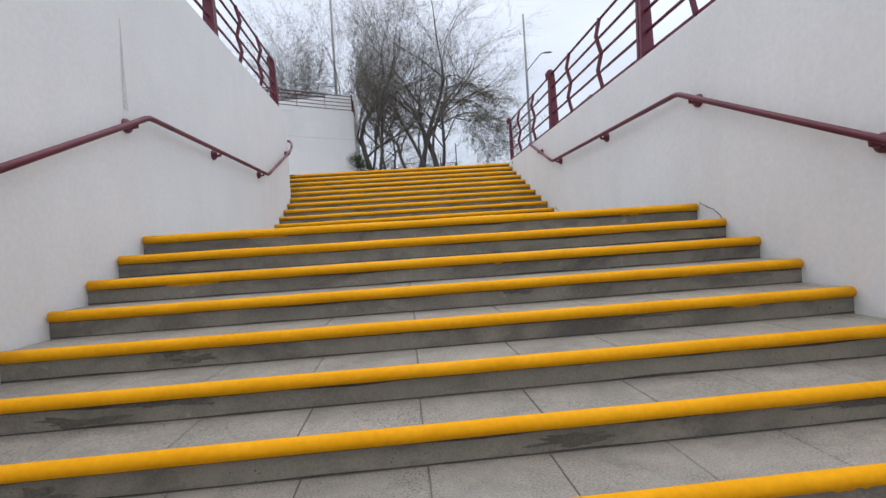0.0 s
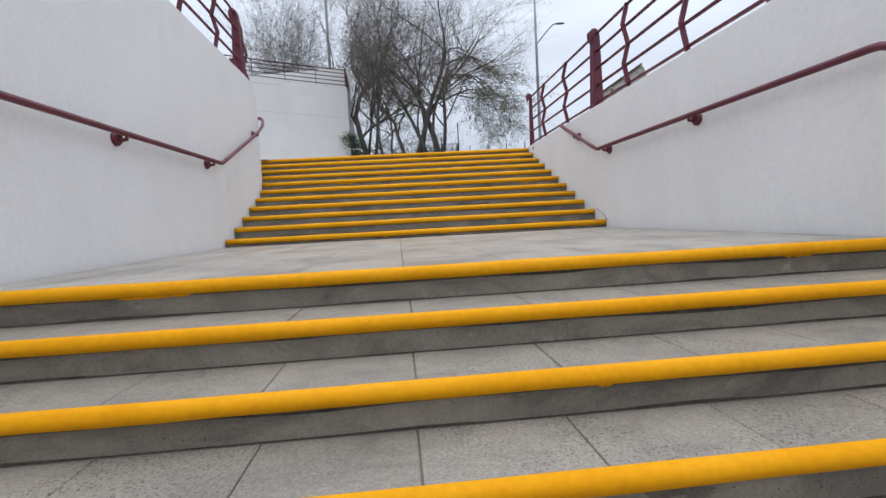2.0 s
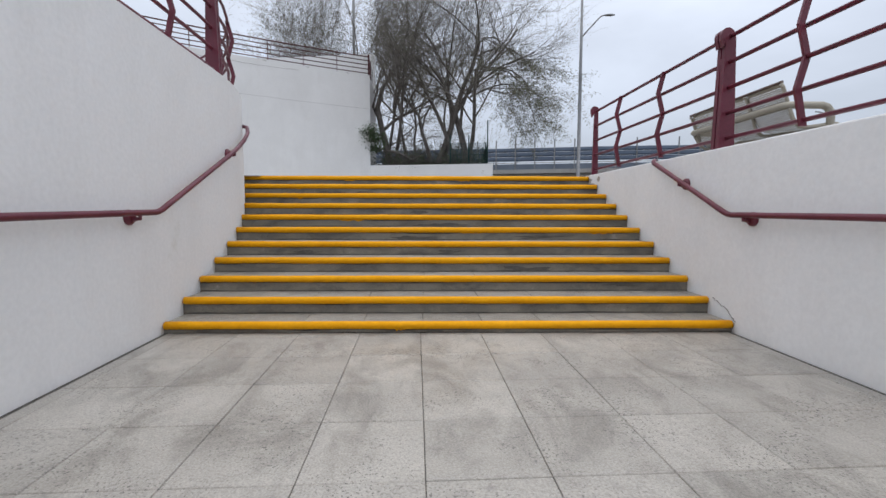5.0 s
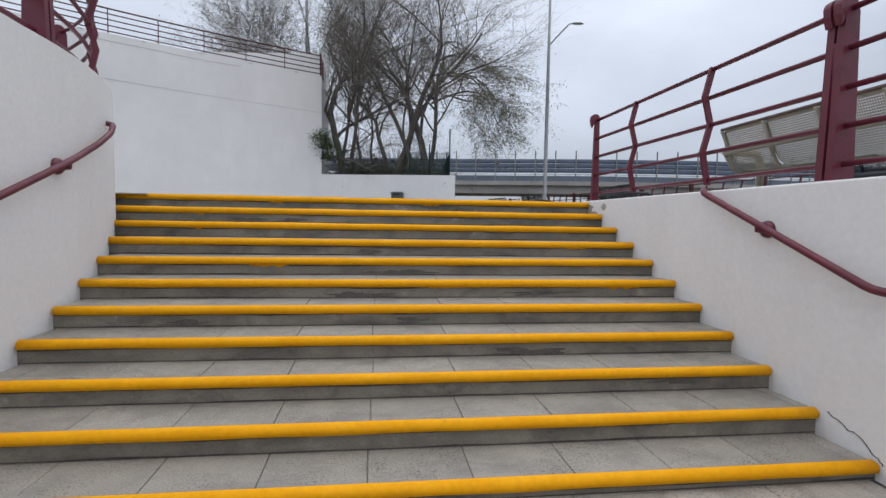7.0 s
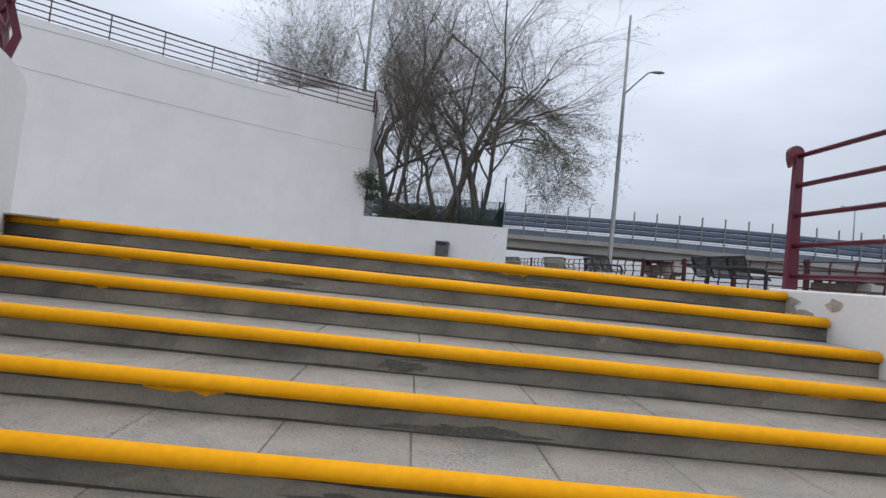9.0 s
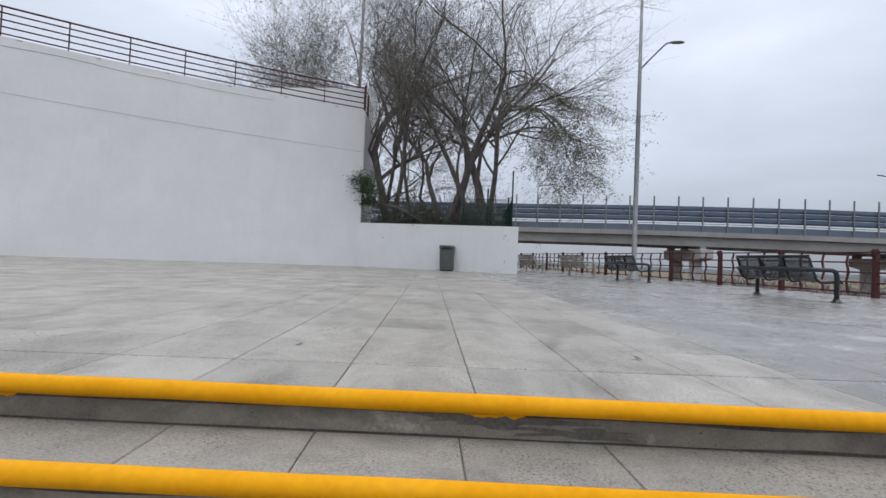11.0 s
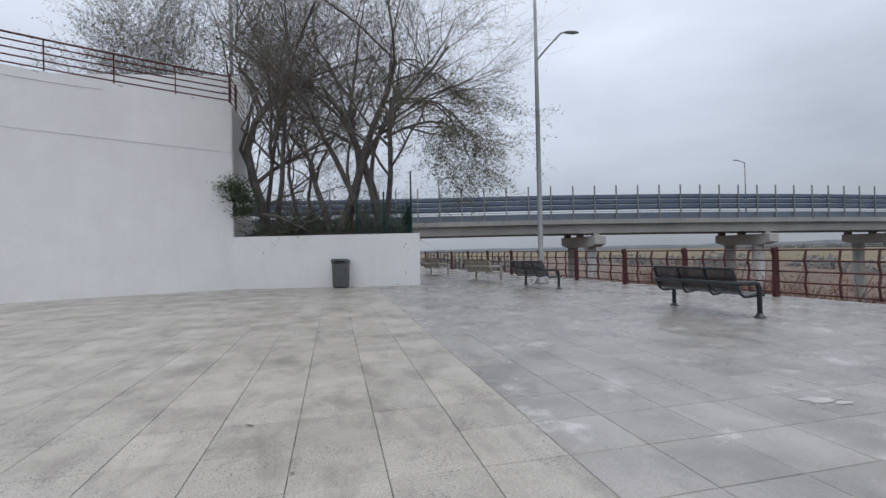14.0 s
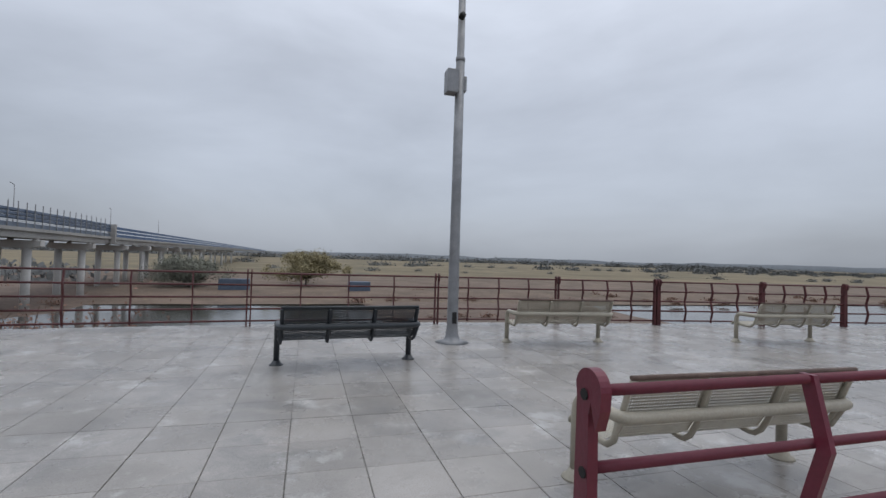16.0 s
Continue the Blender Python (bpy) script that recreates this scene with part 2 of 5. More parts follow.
LAMPGLASS = surface("lamp_head_grey", (0.30, 0.31, 0.32), (0.26, 0.27, 0.28), 3, 0.4, 30, 0.05, 0.0)
DARK = surface("dark_hole", (0.01, 0.01, 0.01), (0.015, 0.015, 0.015), 3, 0.8, 30, 0.05, 0.0)
BLUEBOX = surface("blue_grey_sheet", (0.09, 0.12, 0.17), (0.075, 0.10, 0.14), 0.5, 0.7, 5, 0.1, 0.0)


# ---- mesh helpers ----
class Geo:
    """Gathers vertices and faces of one mesh."""
    def __init__(self):
        self.v, self.f, self.s = [], [], []

    def add(self, verts, faces, smooth=False):
        k = len(self.v)
        self.v += [tuple(p) for p in verts]
        self.f += [tuple(k + i for i in q) for q in faces]
        self.s += [smooth] * len(faces)
        return self

    def box(self, x0, y0, z0, x1, y1, z1):
        v = [(x, y, z) for z in (z0, z1) for y in (y0, y1) for x in (x0, x1)]
        return self.add(v, [(0, 2, 3, 1), (4, 5, 7, 6), (0, 1, 5, 4), (2, 6, 7, 3), (0, 4, 6, 2), (1, 3, 7, 5)])

    def tube(self, pts, r, n=8, cap=True):
        """A round bar along pts; r is one radius or one for each point."""
        pts = [Vector(p) for p in pts]
        rs = r if hasattr(r, "__len__") else [r] * len(pts)
        v, f = [], []
        ref = None
        for i, p in enumerate(pts):
            d = (pts[min(i + 1, len(pts) - 1)] - pts[max(i - 1, 0)])
            d = d.normalized() if d.length > 1e-9 else Vector((0, 0, 1))
            if ref is None:
                ref = d.orthogonal().normalized()
            a = (ref - d * ref.dot(d))
            a = a.normalized() if a.length > 1e-6 else d.orthogonal().normalized()
            ref = a
            b = d.cross(a)
            for k in range(n):
                t = 2 * math.pi * k / n
                v.append(p + (a * math.cos(t) + b * math.sin(t)) * rs[i])
        for i in range(len(pts) - 1):
            for k in range(n):
                k2 = (k + 1) % n
                f.append((i * n + k, i * n + k2, (i + 1) * n + k2, (i + 1) * n + k))
        self.add(v, f, True)
        if cap:
            m = len(self.v) - len(v)
            self.f += [tuple(m + k for k in reversed(range(n))), tuple(m + (len(pts) - 1) * n + k for k in range(n))]
            self.s += [False, False]
        return self

    def prism(self, outline, axis, a, b):
        """Extrudes a flat outline of (u, w) between a and b along an axis ('x': u is y, w is z; 'y': u is x, w is z; 'z': u is x, w is y)."""
        def at(u, w, h):
            return {"x": (h, u, w), "y": (u, h, w), "z": (u, w, h)}[axis]
        n = len(outline)
        v = [at(u, w, a) for u, w in outline] + [at(u, w, b) for u, w in outline]
        f = [tuple(range(n - 1, -1, -1)), tuple(range(n, 2 * n))] + [(i, (i + 1) % n, n + (i + 1) % n, n + i) for i in range(n)]
        return self.add(v, f)

    def mesh(self, name, mat):
        me = bpy.data.meshes.new(name)
        me.from_pydata(self.v, [], self.f)
        me.polygons.foreach_set("use_smooth", self.s)
        bm = bmesh.new()
        bm.from_mesh(me)
        if len(bm.faces) < 6000:
            bmesh.ops.recalc_face_normals(bm, faces=bm.faces[:])
            bm.to_mesh(me)
        bm.free()
        me.materials.append(mat)
        me.update()
        return me


def part(name, g, mat, parent=None, label=""):
    """One mesh object, from a Geo or a ready mesh, under a thing or a part."""
    ob = new(name, g.mesh(name, mat) if isinstance(g, Geo) else g)
    if parent is not None:
        ob.parent = parent
    if label:
        ob["label"] = label
    return ob


def thing(name, label, category, group="", kind="", at=(0, 0, 0), rz=0):
    e = new(name)
    e.empty_display_size = 0.2
    e.matrix_world = pose(*at, 0, 0, rz)
    return tagged(e, label, category, group, kind)


def soften(ob, width, segments=2):
    """Rounds the edges of a part's mesh in place."""
    bm = bmesh.new()
    bm.from_mesh(ob.data)
    bmesh.ops.remove_doubles(bm, verts=bm.verts[:], dist=1e-5)
    es = [e for e in bm.edges if len(e.link_faces) == 2 and e.calc_face_angle(0) > 0.6]
    bmesh.ops.bevel(bm, geom=es, offset=width, segments=segments, affect="EDGES", profile=0.5)
    bm.to_mesh(ob.data)
    bm.free()
    return ob

# ---- plan ----
RISE_U, RISE_L, RUN_U, RUN_L = 0.172, 0.184, 0.391, 0.41
XL, XR = -1.72, 3.86            # stair walls
Y_LAND0, Y_LAND1 = -8.20, -4.0  # landing
Z_LAND = -11 * RISE_U
N_LOW = 10
Z_BASE = Z_LAND - N_LOW * RISE_L
Y_BASE = Y_LAND0 - N_LOW * RUN_L
PX0, PY0, PT = 1.516, 0.42, 0.592   # paving grid of the plaza
X_SEAM = PX0 + 3 * PT
SKEW_L = 0.010                       # and the lower one
SKEW = 0.04                          # the upper flight lies a little askew between its walls
FALL = 0.003                         # the low wall falls gently away from the plaza
Y_TOP = Y_LAND1 + 10 * RUN_U         # front of the top step
ARC_C, ARC_R = (XL - 4.4, -2.4), 4.4


def edge_x(y):
    """The plaza's river edge, gently bowed."""
    return 13.7 - 0.14 * (math.sqrt((y + 1) ** 2 + 9) - 3)


def plaza_z(y):
    """The plaza climbs very gently towards the raised bed."""
    return 0.0062 * max(0.0, y)


def left_x(y):
    """The left stair wall's face, which sweeps outwards at the top."""
    if y <= ARC_C[1]:
        return XL
    d = min(ARC_R, y - ARC_C[1])
    return ARC_C[0] + math.sqrt(ARC_R ** 2 - d * d)


LAND_TILT = 0.0145                   # the landing drains towards its front edge


def land_top(y):
    """Height of the landing's surface."""
    return Z_LAND + LAND_TILT * max(0.0, y - Y_LAND0)


def askew(g, k=SKEW):
    """Slides a mesh of a flight along y, more the farther it lies from the middle."""
    g.v = [(x, y - k * (x - 0.8), z) for x, y, z in g.v]
    return g


# ---- ground and river ----
g = Geo()
xs = [-3000, -400, -60, 14.0, 18, 26, 40, 70, 112, 150, 300, 700, 1500, 3500]
ysg = [-3500, -900, -300, -120, -60, -30, -12, 0, 12, 25, 40, 60, 120, 300, 900, 3500]
def land_z(x, y):
    z = -4.4 if x < 15 else (-5.2 if x < 20 else -7.4)
    if x >= 100:
        z = -6.9 + 0.004 * min(x - 100, 800)
    if x in (40, 70) and y < 45:
        z = -9.0
    if x == 26 and y < 20:
        z = -8.4
    return z
n = len(xs)
g.add([(x, y, land_z(x, y)) for y in ysg for x in xs], [(j * n + i, j * n + i + 1, (j + 1) * n + i + 1, (j + 1) * n + i) for j in range(len(ysg) - 1) for i in range(n - 1)], True)
ground = tagged(part("ground", g, LAND), "dry golden grass plain beyond the river", "ground", kind="structure")
g = Geo()
def sheet(xa, xb, ya, yb, lift):
    nx, ny = 30, 60
    k = len(g.v)
    for j in range(ny + 1):
        for i in range(nx + 1):
            x, y = xa + (xb - xa) * i / nx, ya + (yb - ya) * j / ny
            g.v.append((x, y, lift(x, y)))
    for j in range(ny):
        for i in range(nx):
            q = k + j * (nx + 1) + i
            g.f.append((q, q + 1, q + nx + 2, q + nx + 1))
            g.s.append(True)
sheet(13.9, 46, -70, 62, lambda x, y: -4.3 - 3.8 * min(1, max(0, (x - 15 - max(0, 0.55 * y)) / 12)) + 0.25 * noise.noise((x * 0.2, y * 0.2, 0)))
tagged(part("bank_near", g, BANK), "bare brown soil bank below the promenade", "river bank", kind="structure")
g = Geo()
sheet(20.5, 320, 34, 430, lambda x, y: -7.0 - 1.2 * max(0, 1 - (y - 34) / 12) - 1.0 * max(0, 1 - (x - 20) / 14) + 0.55 * min(1, max(0, (x - 70) / 30)) + 0.25 * noise.noise((x * 0.1, y * 0.1, 9)))
tagged(part("flood_plain", g, FLOOD), "reddish brown overgrown flood plain under the bridge", "ground", kind="structure")
g = Geo()
sheet(30, 112, -66, -2, lambda x, y: -8.05 + min(0.5, max(0, (-4 - y) * 0.05)) - max(0, (-52 - y) * 0.06) + 0.14 * noise.noise((x * 0.08, y * 0.08, 6)))
tagged(part("mud_flat", g, FLOOD), "reddish brown mud flat beside the shrunken river", "ground", kind="structure")
g = Geo()
def plain_z(x):
    """Height of the plain behind the river."""
    return -9.0 + 2.148 * (x - 70) / 42 if x < 112 else -6.852 + 0.004 * (x - 112)


sheet(91, 188, -300, 120, lambda x, y: plain_z(x) + 0.26 + 0.2 * noise.noise((x * 0.1, y * 0.1, 4)) - (0.9 if x > 186 else 0))
tagged(part("bank_far", g, BANK), "reddish brown far bank of the river", "river bank", kind="structure")
g = Geo()
g.add([(16, -600, -7.8), (112, -600, -7.8), (16, 0, -7.8), (112, 0, -7.8), (40, 45, -7.8), (112, 80, -7.8)], [(0, 1, 3, 2), (2, 3, 5, 4)])
tagged(part("river", g, WATER), "calm grey river water under an overcast sky", "water", kind="structure")

# ---- floor of the plaza ----
g = Geo()
rows = [0.15 + 0.5 * k for k in range(0, 121)]
g.add([(XR + 0.305, -30, -0.7), (XR + 0.305, 0, -0.7), (XR + 0.305, 0, -0.012), (XR + 0.305, -30, -0.012)], [(0, 1, 2, 3)])
for a, b in zip(rows[:-1], rows[1:]):
    for y0, y1, xw in ((a, b, -30.0),):
        g.add([(xw, y0, plaza_z(y0) - 0.014), (edge_x(y0) + 0.3, y0, plaza_z(y0) - 0.014), (edge_x(y1) + 0.3, y1, plaza_z(y1) - 0.014), (xw, y1, plaza_z(y1) - 0.014)], [(0, 1, 2, 3)])
        g.add([(edge_x(y0) + 0.3, y0, plaza_z(y0) - 0.012), (edge_x(y0) + 0.3, y0, -9.0), (edge_x(y1) + 0.3, y1, -9.0), (edge_x(y1) + 0.3, y1, plaza_z(y1) - 0.012)], [(0, 1, 2, 3)])
for k in range(61):
    a, b = -30.35 + 0.5 * k, -29.85 + 0.5 * k
    g.add([(XR + 0.3, a, -0.012), (edge_x(a) + 0.3, a, -0.012), (edge_x(b) + 0.3, b, -0.012), (XR + 0.3, b, -0.012)], [(0, 1, 2, 3)])
    g.add([(edge_x(a) + 0.3, a, -0.012), (edge_x(a) + 0.3, a, -9.0), (edge_x(b) + 0.3, b, -9.0), (edge_x(b) + 0.3, b, -0.012)], [(0, 1, 2, 3)])
floor = tagged(part("floor", g, JOINT_PALE), "plaza floor of large damp paving slabs", "floor", kind="structure")

# ---- stair walls ----
g = Geo()
g.prism([(-30, -4.6), (0.02, -4.6), (0.02, 0.03), (-30, 0.03 - 30 * FALL)], "x", XR, XR + 0.3)
wall_right = tagged(part("wall_stair_right", g, WHITE), "white painted low retaining wall beside the stairs", "wall", kind="structure")
soften(wall_right, 0.015)
g = Geo()
g.box(XR + 0.303, -30, -0.9, XR + 0.345, 0.0, 0.0015)
part("kerb", g, WHITE, wall_right, "white painted kerb along the paving edge")

g = Geo()
top = 1.08
face = [(XL, -30.0)] + [(left_x(ARC_C[1] + ARC_R * math.sin(a)), ARC_C[1] + ARC_R * math.sin(a)) for a in [math.pi / 2 * k / 28 for k in range(29)]] + [(-30.0, ARC_C[1] + ARC_R)]
nf = len(face)
v = [(x, y, -4.6) for x, y in face] + [(x, y, top) for x, y in face]
inner = []
for i, (x, y) in enumerate(face):
    if i == 0:
        inner.append((x - 0.35, y))
    elif i == nf - 1:
        inner.append((x, y - 0.35))
    else:
        dx, dy = ARC_C[0] - x, ARC_C[1] - y
        d = math.hypot(dx, dy)
        inner.append((x + 0.35 * dx / d, y + 0.35 * dy / d))
v += [(x, y, top) for x, y in inner] + [(x, y, -4.6) for x, y in inner]
f = []
for i in range(nf - 1):
    f += [(i, i + 1, nf + i + 1, nf + i), (nf + i, nf + i + 1, 2 * nf + i + 1, 2 * nf + i), (2 * nf + i, 2 * nf + i + 1, 3 * nf + i + 1, 3 * nf + i)]
g.add(v, f, False)
wall_left = tagged(part("wall_stair_left", g, WHITE), "tall white painted wall that sweeps outwards at the stair head", "wall", kind="structure")
g = Geo()
ter = [(-30.0, -30.0), (XL - 0.34, -30.0)] + [p for p in inner[1:-1]] + [(-30.0, ARC_C[1] + ARC_R - 0.34)]
g.add([(x, y, top - 0.12) for x, y in ter], [tuple(range(len(ter)))])
tagged(part("terrace_floor", g, JOINT), "upper terrace floor behind the white wall", "floor", kind="structure")

# ---- great curved wall behind the plaza, rising to the left with a ramp ----
CW_X, CW_Y, CW_R, CW_Z = -1.94, 19.08, 70.0, 7.29


def cw_a(s):
    """Heading of the curved wall at s from 0 (its free end) to 1."""
    return radians(19 + 18 * s)


def cw(s):
    """Top of the curved wall at s."""
    a = cw_a(s)
    return CW_X - CW_R * (math.sin(a) - math.sin(cw_a(0))), CW_Y + CW_R * (math.cos(a) - math.cos(cw_a(0))), CW_Z + 0.42 * s


CN = 40
g = Geo()
pts = [cw(i / CN) for i in range(CN + 1)]
pb = []
for i in range(CN + 1):
    x, y, h = pts[i]
    a = cw_a(i / CN)
    pb.append((x - 0.4 * math.sin(a), y + 0.4 * math.cos(a), h))
v = [(x, y, -0.1) for x, y, h in pts] + [(x, y, h) for x, y, h in pts] + [(x, y, h) for x, y, h in pb] + [(x, y, -0.1) for x, y, h in pb]
m = CN + 1
f = []
for i in range(CN):
    f += [(i, i + 1, m + i + 1, m + i), (m + i, m + i + 1, 2 * m + i + 1, 2 * m + i), (2 * m + i, 2 * m + i + 1, 3 * m + i + 1, 3 * m + i)]
f += [(0, m, 2 * m, 3 * m), (CN, m + CN, 2 * m + CN, 3 * m + CN)]
g.add(v, f, False)
wall_curved = tagged(part("wall_curved", g, WHITE), "tall curved white wall carrying a ramp", "wall", kind="structure")
# end return and the higher wall behind the ramp
g = Geo()
g.box(CW_X - 0.40, CW_Y + 0.41, -0.1, CW_X - 0.03, CW_Y + 3.6, CW_Z)
tagged(part("wall_return", g, WHITE), "white end wall of the ramp", "wall", kind="structure")
g = Geo()
g.add([(-1.95, 22.8, -0.1), (-11.5, 20.2, -0.1), (-11.5, 20.2, 8.3), (-1.95, 22.8, 9.75), (-1.95, 23.15, -0.1), (-11.5, 20.55, -0.1), (-11.5, 20.55, 8.3), (-1.95, 23.15, 9.75)],
      [(0, 1, 2, 3), (5, 4, 7, 6), (3, 2, 6, 7), (0, 3, 7, 4), (1, 5, 6, 2)])
tagged(part("wall_ramp_back", g, WHITE), "higher white wall behind the ramp railing", "wall", kind="structure")

# ---- planter wall ----
g = Geo()
v0, v1 = Vector((CW_X, CW_Y, 0)), Vector((5.03, 17.5, 0))
d = (v1 - v0).normalized()
nrm = Vector((-d.y, d.x, 0))
def pw(u, w, z, d=d, nrm=nrm, v0=v0):
    p = v0 + d * u + nrm * w
    return (p.x, p.y, z)
L = (v1 - v0).length
g.add([pw(0, 0, -0.1), pw(L, 0, -0.1), pw(L, 0.25, -0.1), pw(0, 0.25, -0.1), pw(0, 0, 2.13), pw(L, 0, 2.13), pw(L, 0.25, 2.13), pw(0, 0.25, 2.13)],
      [(0, 1, 5, 4), (1, 2, 6, 5), (2, 3, 7, 6), (3, 0, 4, 7), (4, 5, 6, 7)])
g.add([pw(L - 0.25, 0.25, -0.1), pw(L, 0.25, -0.1), pw(L - 1.3, 13, -0.1), pw(L - 1.55, 13, -0.1), pw(L - 0.25, 0.25, 2.13), pw(L, 0.25, 2.13), pw(L - 1.3, 13, 2.13), pw(L - 1.55, 13, 2.13)],
      [(1, 2, 6, 5), (2, 3, 7, 6), (3, 0, 4, 7), (4, 5, 6, 7)])
wall_planter = tagged(part("wall_planter", g, WHITE), "low white wall of the raised tree bed", "wall", kind="structure")
g = Geo()
NU, NW = 16, 26
for i in range(NU + 1):
    for j in range(NW + 1):
        w = 0.25 + 12.5 * j / NW
        u = 0.02 + (L - 0.27 - 0.1 * w) * i / NU
        z = 2.02 + (0.10 * noise.noise((u, w, 0)) + 0.06) * (1 if 0 < i < NU and j > 0 else 0) + 0.7 * min(1, w / 4) * min(1, 4 * (1 - i / NU))
        g.v.append(pw(u, w, z))
for i in range(NU):
    for j in range(NW):
        g.f.append((i * (NW + 1) + j, (i + 1) * (NW + 1) + j, (i + 1) * (NW + 1) + j + 1, i * (NW + 1) + j + 1))
        g.s.append(True)
tagged(part("planting_bed", g, SOIL), "dark leaf-littered soil of the raised bed", "soil", kind="structure")

# ---- stairs ----
def nosing_geo(x0, x1, y, z, droop=0.0):
    """A rounded painted nosing whose front is at y and whose top is at z."""
    prof = [(0.052, 0.0045), (0.028, 0.006), (0.006, -0.007), (-0.004, -0.031), (0.003, -0.058), (0.03, -0.070), (0.05, -0.070)]
    n = max(2, int((x1 - x0) / 0.22))
    g = Geo()
    for i in range(n + 1):
        x = x0 + (x1 - x0) * i / n
        for k, (u, w) in enumerate(prof):
            w2 = w + 0.006 * noise.noise((x * 2.3, y * 3 + k, z * 5)) * (1 if 0 < k < 6 else 0.3)
            g.v.append((x, y + u, z + w2))
    k = len(prof)
    for i in range(n):
        for j in range(k - 1):
            g.f.append((i * k + j, (i + 1) * k + j, (i + 1) * k + j + 1, i * k + j + 1))
            g.s.append(True)
    g.f += [tuple(range(k)), tuple(n * k + j for j in reversed(range(k)))]
    g.s += [False, False]
    return g


def flight(name, label, first_y, run, rise, z0, count, back_y):
    st = thing(name, label, "stairs", kind="structure", at=(0, first_y, z0))
    inv = (0, -first_y, -z0)
    for i in range(count):
        y, z = first_y + run * i, z0 + rise * i
        yb = first_y + run * (i + 1) if i < count - 1 else back_y
        xl = left_x(y + 0.17) if name == "stairs_upper" else XL
        xl2 = left_x(yb + 0.14) if name == "stairs_upper" else XL
        g = Geo()
        g.prism([(xl - 0.02, y + 0.035), (XR + 0.02, y + 0.035), (XR + 0.02, yb + 0.05), (xl2 - 0.02, yb + 0.05)], "z", z - rise - 0.02, z - 0.012)
        turn_ = askew if name == "stairs_upper" else (lambda q: askew(q, SKEW_L))
        o = part("riser", turn_(g), CONCRETE, st)
        o.location = inv
        # packed grime along the riser's foot; under the step edge, painted shadow and grime
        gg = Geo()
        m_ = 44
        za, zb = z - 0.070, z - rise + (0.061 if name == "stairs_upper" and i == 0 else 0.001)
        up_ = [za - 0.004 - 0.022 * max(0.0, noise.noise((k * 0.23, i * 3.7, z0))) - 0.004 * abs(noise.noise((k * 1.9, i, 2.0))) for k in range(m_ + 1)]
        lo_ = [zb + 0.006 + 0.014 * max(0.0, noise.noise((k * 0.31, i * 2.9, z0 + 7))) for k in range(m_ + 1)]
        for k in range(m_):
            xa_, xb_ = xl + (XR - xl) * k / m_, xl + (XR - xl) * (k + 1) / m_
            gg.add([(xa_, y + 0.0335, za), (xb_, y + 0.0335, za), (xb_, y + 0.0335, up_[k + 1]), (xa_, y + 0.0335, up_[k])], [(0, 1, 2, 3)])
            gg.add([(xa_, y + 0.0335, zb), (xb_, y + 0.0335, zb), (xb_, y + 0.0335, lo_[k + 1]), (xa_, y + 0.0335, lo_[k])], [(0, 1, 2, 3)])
        o = part("grime", turn_(gg), DIRT_SHADE, st, "dark packed dirt and painted shadow along the riser")
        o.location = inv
        o = part("nosing", turn_(nosing_geo(xl + 0.015, XR - 0.015, y, z)), YELLOW, st, "bright yellow painted step edge")
        o.location = inv
    return st


stairs_lower = flight("stairs_lower", "lower flight of grey concrete steps with yellow edges", Y_BASE + RUN_L, RUN_L, RISE_L, Z_BASE + RISE_L, N_LOW, Y_LAND0 + 0.3)
stairs_upper = flight("stairs_upper", "upper flight of grey concrete steps with yellow edges", Y_LAND1, RUN_U, RISE_U, Z_LAND + RISE_U, 11, 0.16)
g = Geo()
g.prism([(Y_LAND0 + 0.2, Z_LAND - 0.3), (Y_LAND1 + 0.2, Z_LAND - 0.3), (Y_LAND1 + 0.2, land_top(Y_LAND1 + 0.2) - 0.012), (Y_LAND0 + 0.2, land_top(Y_LAND0 + 0.2) - 0.012)], "x", XL - 0.02, XR + 0.02)
landing = tagged(part("landing", g, JOINT), "stair landing of square pale paving slabs", "floor", kind="structure")
# dark strip set just below slab level in the gap at each wall
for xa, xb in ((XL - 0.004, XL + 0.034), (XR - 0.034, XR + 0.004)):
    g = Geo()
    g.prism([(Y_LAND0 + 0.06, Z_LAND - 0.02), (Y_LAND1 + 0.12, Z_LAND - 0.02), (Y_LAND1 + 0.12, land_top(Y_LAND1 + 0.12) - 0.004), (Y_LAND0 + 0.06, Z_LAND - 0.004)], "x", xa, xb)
    part("grime", g, DIRT_SHADE, landing, "dark gap along the wall foot")
g = Geo()
g.box(XL - 0.02, -30, Z_BASE - 0.3, XR + 0.02, Y_BASE + 0.5, Z_BASE - 0.012)
lower_floor = tagged(part("lower_floor", g, TREAD), "lower paved floor at the stair foot", "floor", kind="structure")

# ---- bridge ----
BX = [(-120, 60), (-40, 51.5), (0, 46.5), (11, 44.2), (24, 40.8), (35, 38.6), (50, 37.2), (75, 37.0), (110, 38.2), (160, 40.5), (260, 45), (420, 52), (900, 74)]
def bridge_at(x):
    for (xa, ya), (xb, yb) in zip(BX[:-1], BX[1:]):
        if x <= xb:
            t = (x - xa) / (xb - xa)
            return ya + (yb - ya) * t
    return BX[-1][1]


def lift(x):
    """The deck falls gently towards the far bank."""
    return 0.85 - 0.5 * min(1.0, max(0.0, (x - 20) / 90))


